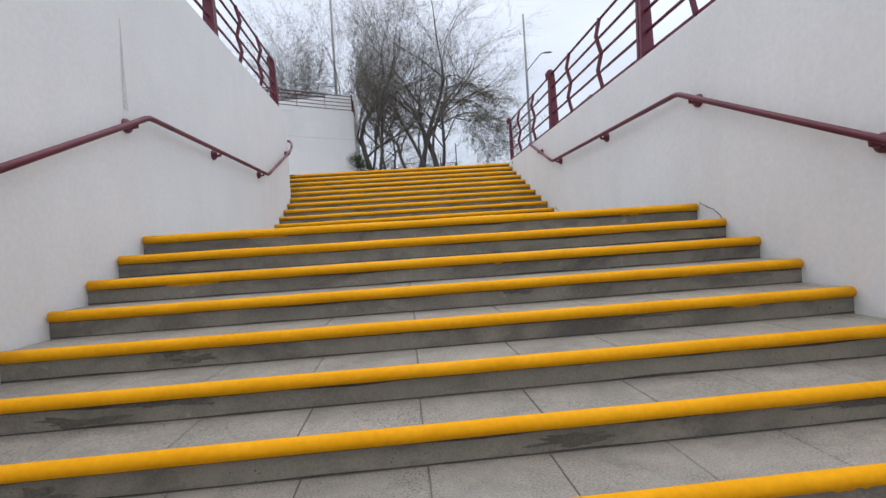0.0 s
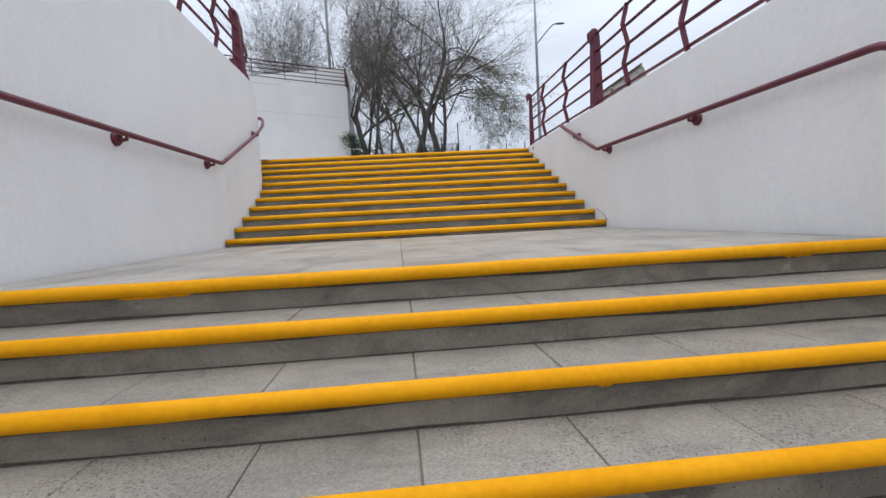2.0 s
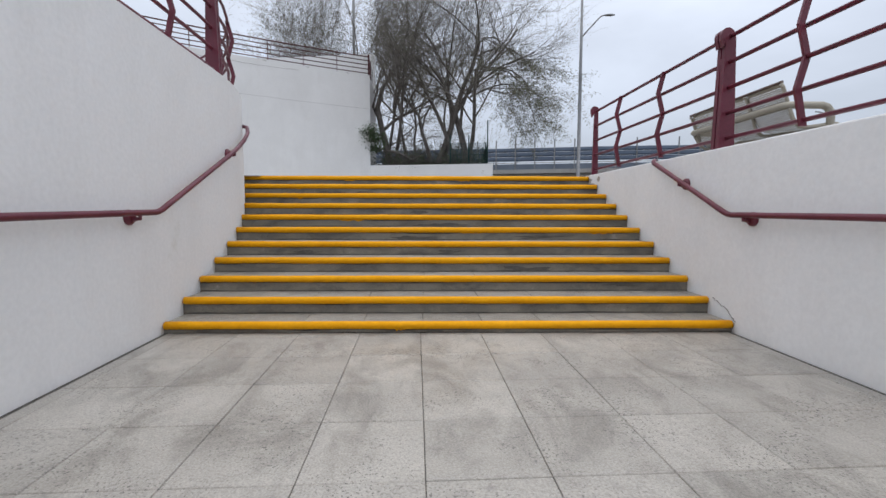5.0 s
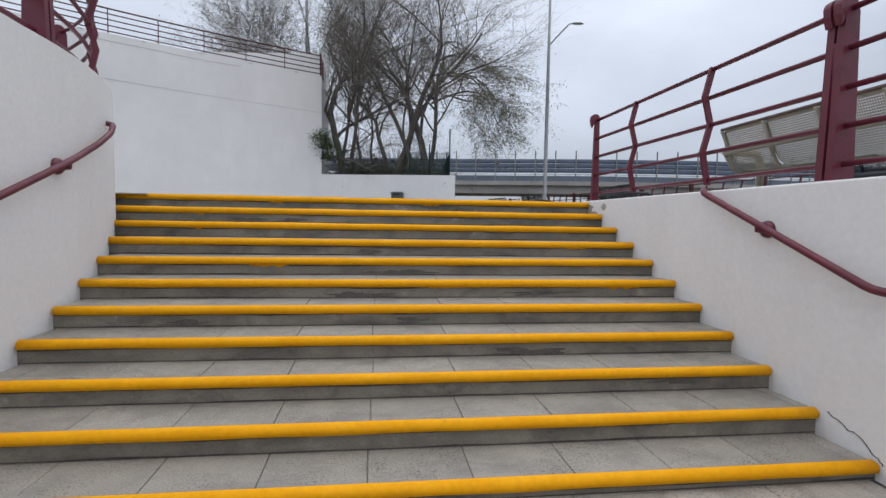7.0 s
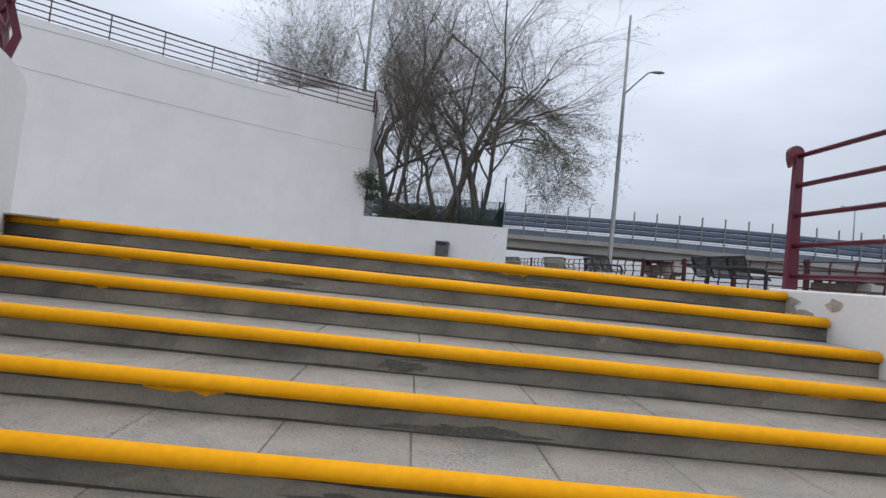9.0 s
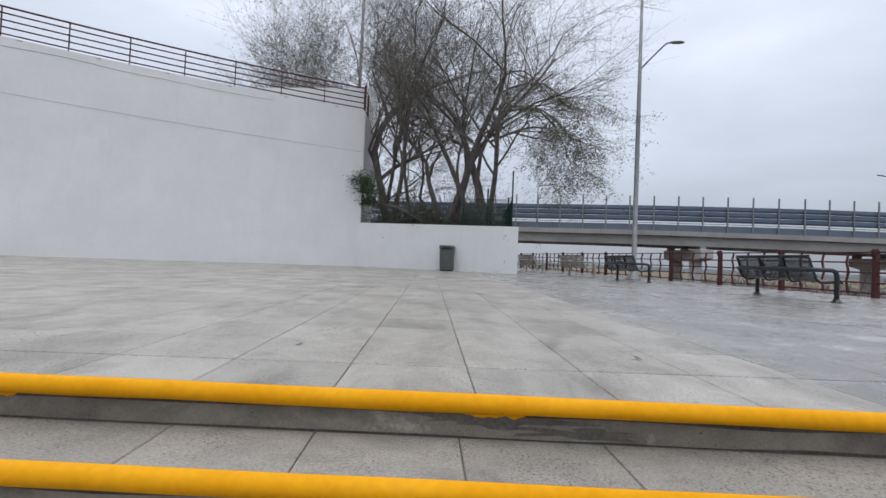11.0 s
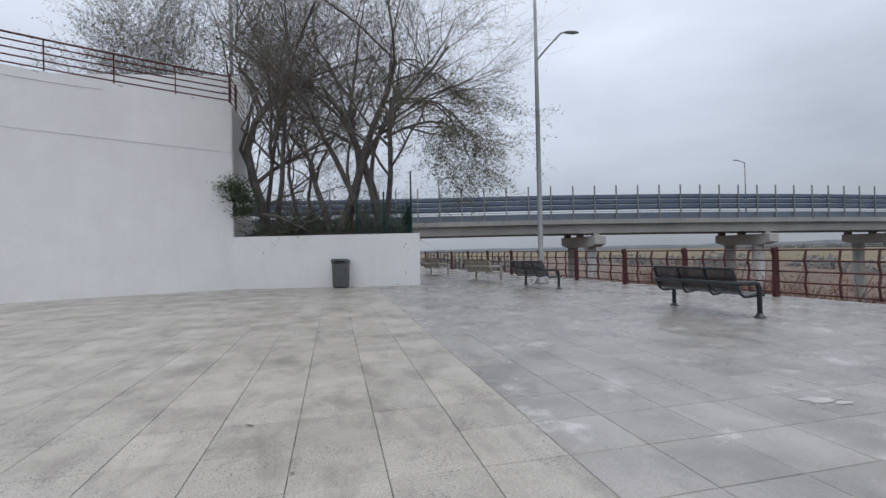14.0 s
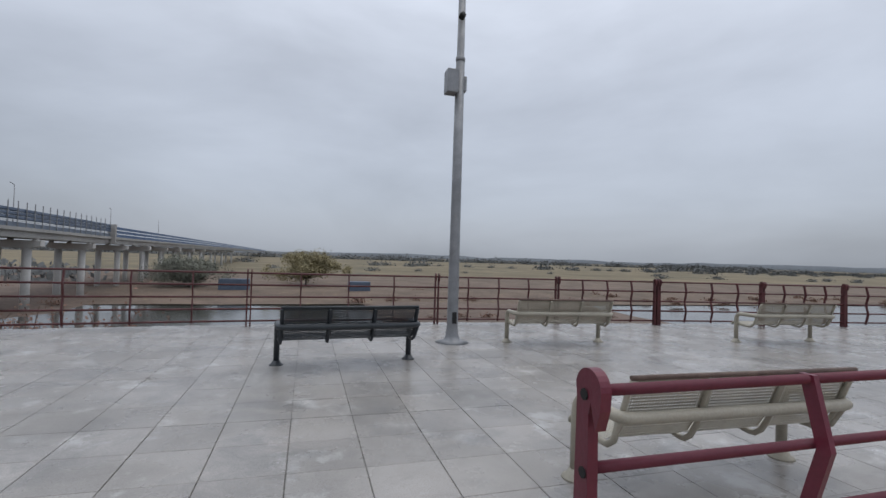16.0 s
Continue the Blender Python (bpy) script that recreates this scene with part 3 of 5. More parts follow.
def strip(g, prof, xs_):
    """Sweeps a closed profile of (out, up) along the bridge."""
    k = len(prof)
    base = len(g.v)
    for x in xs_:
        y = bridge_at(x)
        for u, w in prof:
            g.v.append((x, y + u, w + lift(x)))
    for i in range(len(xs_) - 1):
        for j in range(k):
            j2 = (j + 1) % k
            g.f.append((base + i * k + j, base + i * k + j2, base + (i + 1) * k + j2, base + (i + 1) * k + j))
            g.s.append(False)
    g.f += [tuple(base + j for j in range(k)), tuple(base + (len(xs_) - 1) * k + j for j in reversed(range(k)))]
    g.s += [False, False]


bridge = thing("bridge", "long concrete road bridge with blue-grey barriers over the river", "bridge")
xs_b = [-120, -80, -40, -20] + [4 * k for k in range(0, 30)] + [120, 140, 160, 200, 260, 340, 420, 600, 900]
for u in (0.25, 3.2, 5.85):
    g = Geo()
    strip(g, [(u, 2.98), (u, 2.1), (u + 0.5, 2.1), (u + 0.5, 2.98)], xs_b)
    part("girder", g, BRIDGE, bridge)
g = Geo()
strip(g, [(-0.15, 3.45), (-0.15, 3.0), (0.2, 2.95), (10, 2.95), (10, 3.45)], xs_b)
part("deck", g, BRIDGE, bridge, "pale concrete deck edge")
near = [x for x in xs_b if x <= 108]
far = [x for x in xs_b if x >= 108]
for k, (za, zb) in enumerate(((4.38, 4.86), (4.89, 5.37), (5.40, 5.86))):
    g = Geo()
    strip(g, [(0.09, za), (0.02, za + 0.05), (0.0, za + 0.16), (0.06, zb - 0.06), (0.09, zb), (0.14, zb), (0.14, za)], near)
    part("upper_barrier", g, BARRIER, bridge, "dark blue-grey barrier panel")
g = Geo()
strip(g, [(0.1, 3.45), (0.1, 4.06), (0.25, 4.06), (0.25, 3.45)], near)
part("lower_barrier", g, BARRIER_PALE, bridge, "pale blue-grey lower barrier")
g = Geo()
strip(g, [(0.08, 4.18), (0.08, 4.24), (0.14, 4.24), (0.14, 4.18)], near)
part("barrier_rail", g, STEEL, bridge)
BLUE = surface("bright_blue_barrier", (0.055, 0.11, 0.22), (0.05, 0.095, 0.19), 0.4, 0.5, 10, 0.05, 0.0)
for k in range(3):
    g = Geo()
    strip(g, [(0.0, 3.5 + 0.75 * k), (0.0, 4.05 + 0.75 * k), (0.12, 4.05 + 0.75 * k), (0.12, 3.5 + 0.75 * k)], far)
    part("barrier_rail", g, BLUE, bridge, "blue barrier band")
g = Geo()
strip(g, [(9.5, 3.4), (9.5, 4.55), (9.7, 4.55), (9.7, 3.4)], xs_b)
part("far_barrier", g, BARRIER, bridge)
g = Geo()
g.box(-0.06, -0.1, 3.3, 0.06, -0.02, 6.75)
bp_mesh = g.mesh("barrier_post", STEEL)
x = -30.0
while x < 106:
    o = part("barrier_post", bp_mesh, STEEL, bridge)
    o.location = (x, bridge_at(x), lift(x))
    x += 2.1
g = Geo()
g.box(-0.35, -1.0, 2.2, 0.35, 0.3, 5.9)
o = part("end_pier", g, BRIDGE, bridge)
o.location = (108, bridge_at(108) + 0.2, lift(108))
for i, x in enumerate((-27, -9, 9, 27, 45, 63, 81, 99, 117, 135, 153, 171, 195, 220, 250, 290, 340)):
    y = bridge_at(x)
    dz = lift(x)
    g = Geo()
    g.prism([(y - 0.35, 1.0 + dz), (y + 0.7, 0.72 + dz), (y + 5.3, 0.72 + dz), (y + 6.4, 1.0 + dz), (y + 6.4, 1.82 + dz), (y - 0.35, 1.82 + dz)], "x", x - 0.6, x + 0.6)
    cap = soften(part("pier_cap", g, PIER, bridge, "pale concrete pier cap"), 0.03)
    for u in (0.5, 3.45, 6.1):
        g = Geo()
        g.box(x - 0.3, y + u - 0.25, 1.81 + dz, x + 0.3, y + u + 0.25, 2.12 + dz)
        part("bearing", g, BRIDGE, cap)
    for u in (1.5, 5.0):
        g = Geo()
        g.tube([(x, y + u, -9.0), (x, y + u, 0.8 + dz)], 0.55, 14)
        part("column", g, PIER, bridge)

# ---- railings ----
RAIL_Z = (0.12, 0.382, 0.645, 0.908, 1.17)


def scroll_outline(half0, half1, s=1.0):
    """Side view of a tapered post whose head curls over, as (x, z)."""
    arc = [(-0.03 + 0.072 * math.cos(a), 1.185 + 0.072 * math.sin(a)) for a in [radians(10 + 15 * k) for k in range(13)]]
    return [(half0, 0.0), (half1, 1.15)] + [(x * s, z) for x, z in arc] + [(-0.098 * s, 1.13), (-0.075 * s, 1.06), (-0.06 * s, 1.10), (-half1 - 0.012, 1.145), (-half1, 1.10), (-half0, 0.0)]


def railing(name, label, pts, post_at, mat, group, z0=0.0, balusters=2, thick=False, zig=0.07, fractions=None, slim=False):
    """Posts at the distances post_at along pts, five round rails and cranked flat balusters between the posts."""
    pts = [Vector((p[0], p[1], z0 + (p[2] if len(p) > 2 else 0.0))) for p in pts]
    cum = [0.0]
    for a, b in zip(pts[:-1], pts[1:]):
        cum.append(cum[-1] + (b - a).length)

    def at(s):
        s = max(0.0, min(cum[-1] - 1e-6, s))
        for i in range(len(pts) - 1):
            if s <= cum[i + 1]:
                t = (s - cum[i]) / (cum[i + 1] - cum[i])
                return pts[i].lerp(pts[i + 1], t), (pts[i + 1] - pts[i]).normalized()
        return pts[-1], (pts[-1] - pts[-2]).normalized()
    rl = thing(name, label, "railing", group, at=tuple(pts[0]))
    o = pts[0]

    def place(ob, p, d):
        ob.matrix_parent_inverse = Matrix()
        ob.matrix_basis = pose(p.x - o.x, p.y - o.y, p.z - o.z, 0, 0, math.degrees(math.atan2(d.y, d.x)) + 90)
    g = Geo()
    g.prism(scroll_outline(0.055, 0.034), "y", -0.02, 0.02)
    single = g.mesh("post", mat)
    g = Geo()
    wide = 0.09 if mat is MAROON else 0.075
    g.prism(scroll_outline(wide, 0.055), "y", -0.85 * wide + 0.014, -0.01)
    g.prism(scroll_outline(wide, 0.055), "y", 0.01, 0.85 * wide - 0.014)
    g.box(-0.06, -0.013, 0.0, 0.06, 0.013, 0.95)
    double = g.mesh("post", mat)
    if slim:
        g = Geo()
        g.prism(scroll_outline(0.055, 0.034), "y", -0.055, -0.025)
        g.prism(scroll_outline(0.055, 0.034), "y", 0.025, 0.055)
        double = g.mesh("post", mat)
    g = Geo()
    g.tube([(0, 0, 0), (0, 0, 0.008)], 0.02, 8)
    hole = g.mesh("bolt_hole", DARK)
    for k, s in enumerate(post_at):
        p, d = at(s)
        end = (k in (0, len(post_at) - 1)) and not thick
        po = part("post", single if end else double, mat, rl)
        place(po, p, d)
        if end:
            for z in (RAIL_Z[4], RAIL_Z[3]):
                h = part("bolt_hole", hole, DARK, po)
                h.matrix_basis = pose(-0.012, 0.017, z - 0.005, -90, 0, 0)
    g = Geo()
    prof = [(0.0, RAIL_Z[4] + 0.02), (-zig, RAIL_Z[3]), (0.0, RAIL_Z[2]), (-zig, RAIL_Z[1]), (0.0, RAIL_Z[0] - 0.05)]
    for (xa, za), (xb, zb) in zip(prof[:-1], prof[1:]):
        g.add([(xa - 0.028, -0.014, za), (xa + 0.028, -0.014, za), (xa + 0.028, 0.014, za), (xa - 0.028, 0.014, za),
               (xb - 0.028, -0.014, zb), (xb + 0.028, -0.014, zb), (xb + 0.028, 0.014, zb), (xb - 0.028, 0.014, zb)],
              [(0, 1, 5, 4), (1, 2, 6, 5), (2, 3, 7, 6), (3, 0, 4, 7), (0, 3, 2, 1), (4, 5, 6, 7)])
    bal = g.mesh("baluster", mat)
    for a, b in zip(post_at[:-1], post_at[1:]):
        for k in range(balusters):
            p, d = at(a + (b - a) * (fractions[k] if fractions else (k + 1) / (balusters + 1)))
            place(part("baluster", bal, mat, rl), p, d)
    for z in RAIL_Z:
        g = Geo()
        s0, s1 = post_at[0], post_at[-1]
        ss = [s0] + [c for c in cum if s0 < c < s1] + [s1]
        g.tube([at(s)[0] + Vector((-o.x, -o.y, -o.z + z)) for s in ss], 0.021, 10)
        part("rail", g, mat, rl)
    return rl


railing("stair_railing", "maroon steel railing with curled posts on the low white wall", [(4.02, -0.02), (4.02, -28.42, -28.4 * FALL)], [3.55 * k for k in range(9)], MAROON, "stair railings", z0=0.03, fractions=(0.29, 0.65))
lw = [(XL - 0.17, -28.0), (XL - 0.17, ARC_C[1])] + [(ARC_C[0] + (ARC_R - 0.17) * math.cos(a), ARC_C[1] + (ARC_R - 0.17) * math.sin(a)) for a in [radians(6 * k) for k in range(1, 15)]]
lw = [(x, y) for x, y in reversed(lw)]
arc_len = (ARC_R - 0.17) * radians(84)
railing("terrace_railing", "maroon steel railing with cranked balusters on the tall white wall", lw, [0.1, arc_len - 3.85, arc_len - 0.35] + [arc_len - 0.35 + 3.55 * k for k in range(1, 7)], MAROON, "stair railings", z0=1.08, zig=-0.07)

# ---- handrails ----
def handrail(name, pts, brackets, wall_dx):
    o = Vector(pts[0])
    h = thing(name, "maroon round handrail bracketed to the white wall", "handrail", "handrails", at=tuple(o))
    g = Geo()
    sm = []
    for i, p in enumerate(pts):
        p = Vector(p)
        if 0 < i < len(pts) - 1:
            a, b = Vector(pts[i - 1]), Vector(pts[i + 1])
            k = min(0.06, (p - a).length / 3, (p - b).length / 3)
            p0, p1 = p + (a - p).normalized() * k, p + (b - p).normalized() * k
            sm += [p0, (p0 + p1) / 4 + p / 2, p1]
        else:
            sm.append(p)
    g.tube([p - o for p in sm], 0.027, 12)
    part("rail", g, MAROON, h)
    for x, y, z, wx in brackets:
        g = Geo()
        g.tube([(x - o.x, y - o.y, z - o.z - 0.015), (x - o.x, y - o.y, z - o.z - 0.05), (x - o.x + wx * 0.5, y - o.y, z - o.z - 0.055), (x - o.x + wx, y - o.y, z - o.z - 0.055)], 0.018, 8)
        g.tube([(x - o.x + wx * 0.55, y - o.y, z - o.z - 0.04), (x - o.x + wx * 0.80, y - o.y, z - o.z - 0.04), (x - o.x + wx * 0.99, y - o.y, z - o.z - 0.04)], [0.045, 0.066, 0.068], 16)
        part("bracket", g, MAROON, h)
    return h


HX = XR - 0.10
handrail("handrail", [(HX, -13.2, -3.10), (HX, -8.12, -0.71), (HX, -4.08, -0.67), (HX, -2.62, -0.01), (HX + 0.07, -2.52, 0.03)],
         [(HX, y, z, 0.10) for y, z in ((-12.1, -2.58), (-10.1, -1.64), (-8.33, -0.81), (-6.25, -0.69), (-4.30, -0.67), (-3.22, -0.28))], 0.1)
HL = XL + 0.10
curve = [(left_x(y) + 0.10, y, z) for y, z in ((-2.5, 0.01), (-2.1, 0.185), (-1.7, 0.36), (-1.35, 0.52))]
handrail("handrail", [(HL, -13.2, -3.08), (HL, -8.07, -0.735), (HL, -4.04, -0.655)] + curve + [(left_x(-1.12) + 0.07, -1.12, 0.64), (left_x(-1.1) + 0.0, -1.08, 0.66)],
         [(x, y, z, -0.10) for x, y, z in ((HL, -12.1, -2.57), (HL, -10.1, -1.66), (HL, -8.29, -0.83), (HL, -6.30, -0.70), (HL, -4.33, -0.66), (left_x(-2.2) + 0.10, -2.2, 0.14))], -0.1)

# ---- promenade fence along the river ----
def run_fence(y0, y1, ys, thick, label):
    ys = [y for y in ys if y1 - 1e-6 <= y <= y0 + 1e-6]
    n = max(2, int(abs(y0 - y1) / 0.9))
    ys_ = [y0 + (y1 - y0) * k / n for k in range(n + 1)]
    pts = [(edge_x(y), y, plaza_z(y)) for y in ys_]
    L_ = sum(math.dist(a, b) for a, b in zip(pts[:-1], pts[1:]))
    return railing("promenade_fence", label, pts, [max(0.0, L_ * (y0 - y) / (y0 - y1)) for y in ys], MAROON_DARK, "river fence", z0=0.0, balusters=3, thick=thick, slim=not thick)


run_fence(36.0, 6.55, [36.0, 33.3, 30.6, 27.9, 25.2, 22.5, 19.9, 17.2, 14.5, 12.0, 9.35, 6.55], True, "weathered maroon river fence with stout double posts")
run_fence(6.45, -8.2, [6.45, 2.1, -2.2, -5.4, -8.2], False, "weathered maroon river fence with slim posts")
run_fence(-8.3, -29.5, [-8.3, -11.5, -14.2, -17.2, -20.2, -23.3, -26.4, -29.5], True, "weathered maroon river fence with stout double posts")

# ---- ramp railing on the curved wall ----
rr = thing("ramp_railing", "thin dark maroon railing along the top of the curved wall", "railing", at=cw(0))
ro = Vector(cw(0))
def cwp(s, back=0.2):
    x, y, h = cw(s)
    a = cw_a(s)
    return Vector((x - back * math.sin(a), y + back * math.cos(a), h)) - ro
for z in (0.16, 0.40, 0.64, 0.88, 1.10):
    g = Geo()
    g.tube([cwp(i / CN) + Vector((0, 0, z)) for i in range(CN + 1)] , 0.026 if z < 1 else 0.034, 6)
    part("rail", g, MAROON_DARK, rr)
for i in range(0, 13):
    p = cwp(i / 12 * 0.999)
    g = Geo()
    w = 0.045 if i == 0 else 0.016
    g.box(p.x - w, p.y - w, p.z, p.x + w, p.y + w, p.z + (1.22 if i == 0 else 1.10))
    part("post", g, MAROON_DARK, rr)
g = Geo()
for z in (0.16, 0.40, 0.64, 0.88, 1.10):
    g.tube([cwp(0) + Vector((0, 0, z)), cwp(0) + Vector((-0.05, 3.3, z))], 0.018, 6)
part("return_rails", g, MAROON_DARK, rr)
g = Geo()
q = cwp(0) + Vector((-0.02, 1.2, 0))
g.box(q.x - 0.04, q.y - 0.04, q.z, q.x + 0.04, q.y + 0.04, q.z + 1.2)
part("post", g, MAROON_DARK, rr)
# casting joint in the curved wall, a thin shadowed groove line
g = Geo()
jp = []
for i in range(CN + 1):
    s = i / CN
    x, y, h = cw(s)
    a = cw_a(s)
    jp.append((x + 0.004 * math.sin(a), y - 0.004 * math.cos(a), h - 1.91 + 0.012 * noise.noise((s * 40, 0, 0))))
g.tube(jp, 0.006, 4, False)
part("casting_joint", g, BRIDGE, wall_curved, "thin horizontal casting joint")

g = Geo()
jp = []
for i in range(46):
    s = 0.9 - 0.72 * i / 45
    x, y, h = cw(s)
    a = cw_a(s)
    jp.append((x + 0.004 * math.sin(a), y - 0.004 * math.cos(a), h - 0.30 - 0.10 * noise.noise((s * 9, 4.0, 0)) - 0.03 * noise.noise((s * 60, 1.0, 0))))
g.tube(jp, 0.008, 4, False)
part("crack", g, BRIDGE, wall_curved, "ragged crack below the wall top")
g = Geo()
for k in range(9):
    s = 0.06 + 0.1 * k
    x, y, h = cw(s)
    a = cw_a(s)
    w = 0.05 + 0.05 * abs(noise.noise((k * 2.7, 0, 0)))
    for q in range(3):
        u, dz = w * (q - 1), 0.02 + 0.02 * q
        g.add([(x + u * math.cos(a) + 0.003 * math.sin(a), y + u * math.sin(a) - 0.003 * math.cos(a), h - 0.01), (x + (u + w) * math.cos(a) + 0.003 * math.sin(a), y + (u + w) * math.sin(a) - 0.003 * math.cos(a), h - 0.01),
               (x + (u + 0.4 * w) * math.cos(a) + 0.003 * math.sin(a), y + (u + 0.4 * w) * math.sin(a) - 0.003 * math.cos(a), h - 0.04 - dz)], [(0, 1, 2)])
part("chips", g, BRIDGE, wall_curved, "grey chips along the wall's top edge")

# ---- benches ----
def shell_profile():
    """Side view of seat and back as (x, z), from the top of the back to the front lip."""
    p = [(-0.585, 0.90), (-0.565, 0.885), (-0.52, 0.77), (-0.475, 0.65), (-0.43, 0.54), (-0.375, 0.455), (-0.30, 0.41), (-0.19, 0.40), (-0.05, 0.42), (0.07, 0.44), (0.13, 0.437), (0.165, 0.41), (0.16, 0.38)]
    out = []
    for (xa, za), (xb, zb) in zip(p[:-1], p[1:]):
        n = max(1, round(math.hypot(xb - xa, zb - za) / 0.025))
        out += [(xa + (xb - xa) * k / n, za + (zb - za) * k / n) for k in range(n)]
    return out + [p[-1]]


def bench_master(name, label, mat):
    b = thing(name, label, "bench", "benches on the plaza")
    g = Geo()
    pts = [(0.0, -1.0, 0.0), (0.0, -1.0, 0.50), (-0.012, -1.0, 0.56), (-0.05, -1.0, 0.61), (-0.11, -1.0, 0.63), (-0.40, -1.0, 0.63), (-0.49, -0.99, 0.63), (-0.535, -0.955, 0.63), (-0.55, -0.90, 0.63)]
    full = pts + [(x, -y, z) for x, y, z in reversed(pts)]
    g.tube(full, 0.043, 12)
    part("frame_tube", g, mat, b)
    for s in (-1.0, 1.0):
        g = Geo()
        g.tube([(0, s, 0.0), (0, s, 0.014), (0, s, 0.03), (0, s, 0.075)], [0.105, 0.10, 0.07, 0.05], 18)
        part("base_flange", g, mat, b)
        g = Geo()
        g.tube([(-0.5, s * 0.99, 0.6), (-0.42, s * 0.97, 0.44), (-0.33, s * 0.96, 0.385), (-0.2, s * 0.96, 0.38), (0.0, s * 0.99, 0.40)], 0.024, 8)
        part("seat_bracket", g, mat, b)
    prof = shell_profile()
    for k in range(3):
        y0, y1 = -0.96 + 0.64 * k + 0.012, -0.96 + 0.64 * (k + 1) - 0.012
        n = 28
        g = Geo()
        for i in range(len(prof) - 1):
            (xa, za), (xb, zb) = prof[i], prof[i + 1]
            solid = i < 2 or i > len(prof) - 4
            for j in range(n):
                ya, yb = y0 + (y1 - y0) * j / n, y0 + (y1 - y0) * (j + 1) / n
                c = [(xa, ya, za), (xa, yb, za), (xb, yb, zb), (xb, ya, zb)]
                if solid or j in (0, n - 1):
                    g.add(c, [(0, 1, 2, 3)], True)
                    continue
                m = Vector([sum(q[t] for q in c) / 4 for t in range(3)])
                inn = [tuple(m + (Vector(q) - m) * 0.42) for q in c]
                g.add(c + inn, [(0, 1, 5, 4), (1, 2, 6, 5), (2, 3, 7, 6), (3, 0, 4, 7)], False)
        ob = part("perforated_panel", g, mat, b)
    for k in range(4):
        y = -0.96 + 0.64 * k
        g = Geo()
        sub = prof[::2] + [prof[-1]]
        g.tube([(x - 0.012, y, z - 0.014 - 0.03 * max(0, 1 - abs(x + 0.33) / 0.14)) for x, z in sub], 0.022, 7)
        part("rib", g, mat, b)
    g = Geo()
    g.tube([(-0.588, -0.97, 0.905), (-0.588, 0.97, 0.905)], 0.018, 8)
    part("back_cap", g, mat if mat is BLACK else EDGE_BROWN, b, "" if mat is BLACK else "dark brown edge")
    return b


black = bench_master("bench", "black perforated steel bench on two posts facing the river", BLACK)
tan = bench_master("bench", "tan perforated steel bench on two posts facing the river", TAN)
black.matrix_basis = pose(9.85, 0.30, 0, 0, 0, 4.0)
tan.matrix_basis = pose(11.04, -3.97, 0, 0, 0, -5.5)
copy_thing(black, pose(9.26, 7.85, plaza_z(7.85), 0, 0, 4))
copy_thing(black, pose(8.74, 14.65, plaza_z(14.65), 0, 0, 8))
copy_thing(tan, pose(10.47, -9.22, 0, 0, 0, -4.7))
copy_thing(tan, pose(5.70, -2.10, 0, 0, 0, -2))
copy_thing(tan, pose(8.13, 18.5, plaza_z(18.5), 0, 0, 13))
copy_thing(tan, pose(7.32, 24.2, plaza_z(24.2), 0, 0, 14))

# ---- street lamps ----
lamp = thing("street_lamp", "tall galvanised street lamp with one raised arm on the promenade", "lamp", at=(9.48, 16.2, plaza_z(16.2)))
g = Geo()
g.tube([(0, 0, 0), (0, 0, 0.05), (0, 0, 0.3), (0, 0, 0.31), (0, 0, 6), (0, 0, 12.2)], [0.3, 0.26, 0.12, 0.10, 0.085, 0.05], 12)
part("pole", g, STEEL, lamp)
g = Geo()
g.tube([(0, 0, 8.50), (0.36, -0.05, 8.92), (0.88, -0.12, 9.48), (1.0, -0.14, 9.59), (1.2, -0.17, 9.62)], 0.035, 8)
part("arm", g, STEEL, lamp)
g = Geo()
sec = [(-0.05, 0.05), (0.08, 0.11), (0.35, 0.12), (0.52, 0.05)]
g.tube([(1.16 + u, -0.17 - 0.12 * u, 9.62 - 0.02 * u) for u, r in sec], [r for u, r in sec], 10)
head_ob = part("lamp_head", g, LAMPGLASS, lamp)
for v_ in head_ob.data.vertices:
    v_.co.z = 9.62 + (v_.co.z - 9.62) * 0.45

cp = thing("camera_pole", "tall grey steel pole with a control box on the plaza", "pole", at=(11.25, -1.86, 0))
g = Geo()
g.tube([(0, 0, 0), (0, 0, 0.03), (0, 0, 0.12), (0, 0, 0.3), (0, 0, 3), (0, 0, 5.6)], [0.34, 0.18, 0.13, 0.108, 0.095, 0.088], 14)
part("pole", g, STEEL, cp)
g = Geo()
g.tube([(0, 0, 5.55), (0, 0, 5.62), (0, 0, 5.63), (0, 0, 10)], [0.094, 0.094, 0.075, 0.055], 14)
part("upper_pole", g, STEEL, cp)
g = Geo()
g.box(-0.14, 0.06, 4.88, 0.12, 0.29, 5.34)
soften(part("control_box", g, STEEL, cp, "grey control box"), 0.015)
g = Geo()
g.box(-0.06, -0.13, 4.95, 0.06, -0.07, 5.25)
soften(part("rear_box", g, STEEL, cp), 0.012)
g = Geo()
g.box(-0.135, -0.04, 0.38, -0.09, 0.04, 0.60)
part("hand_hole", g, DARK, cp)
g = Geo()
g.tube([(-0.1, 0.0, 6.45), (-0.14, 0.05, 6.36)], 0.06, 10)
part("camera_housing", g, DARK, cp)

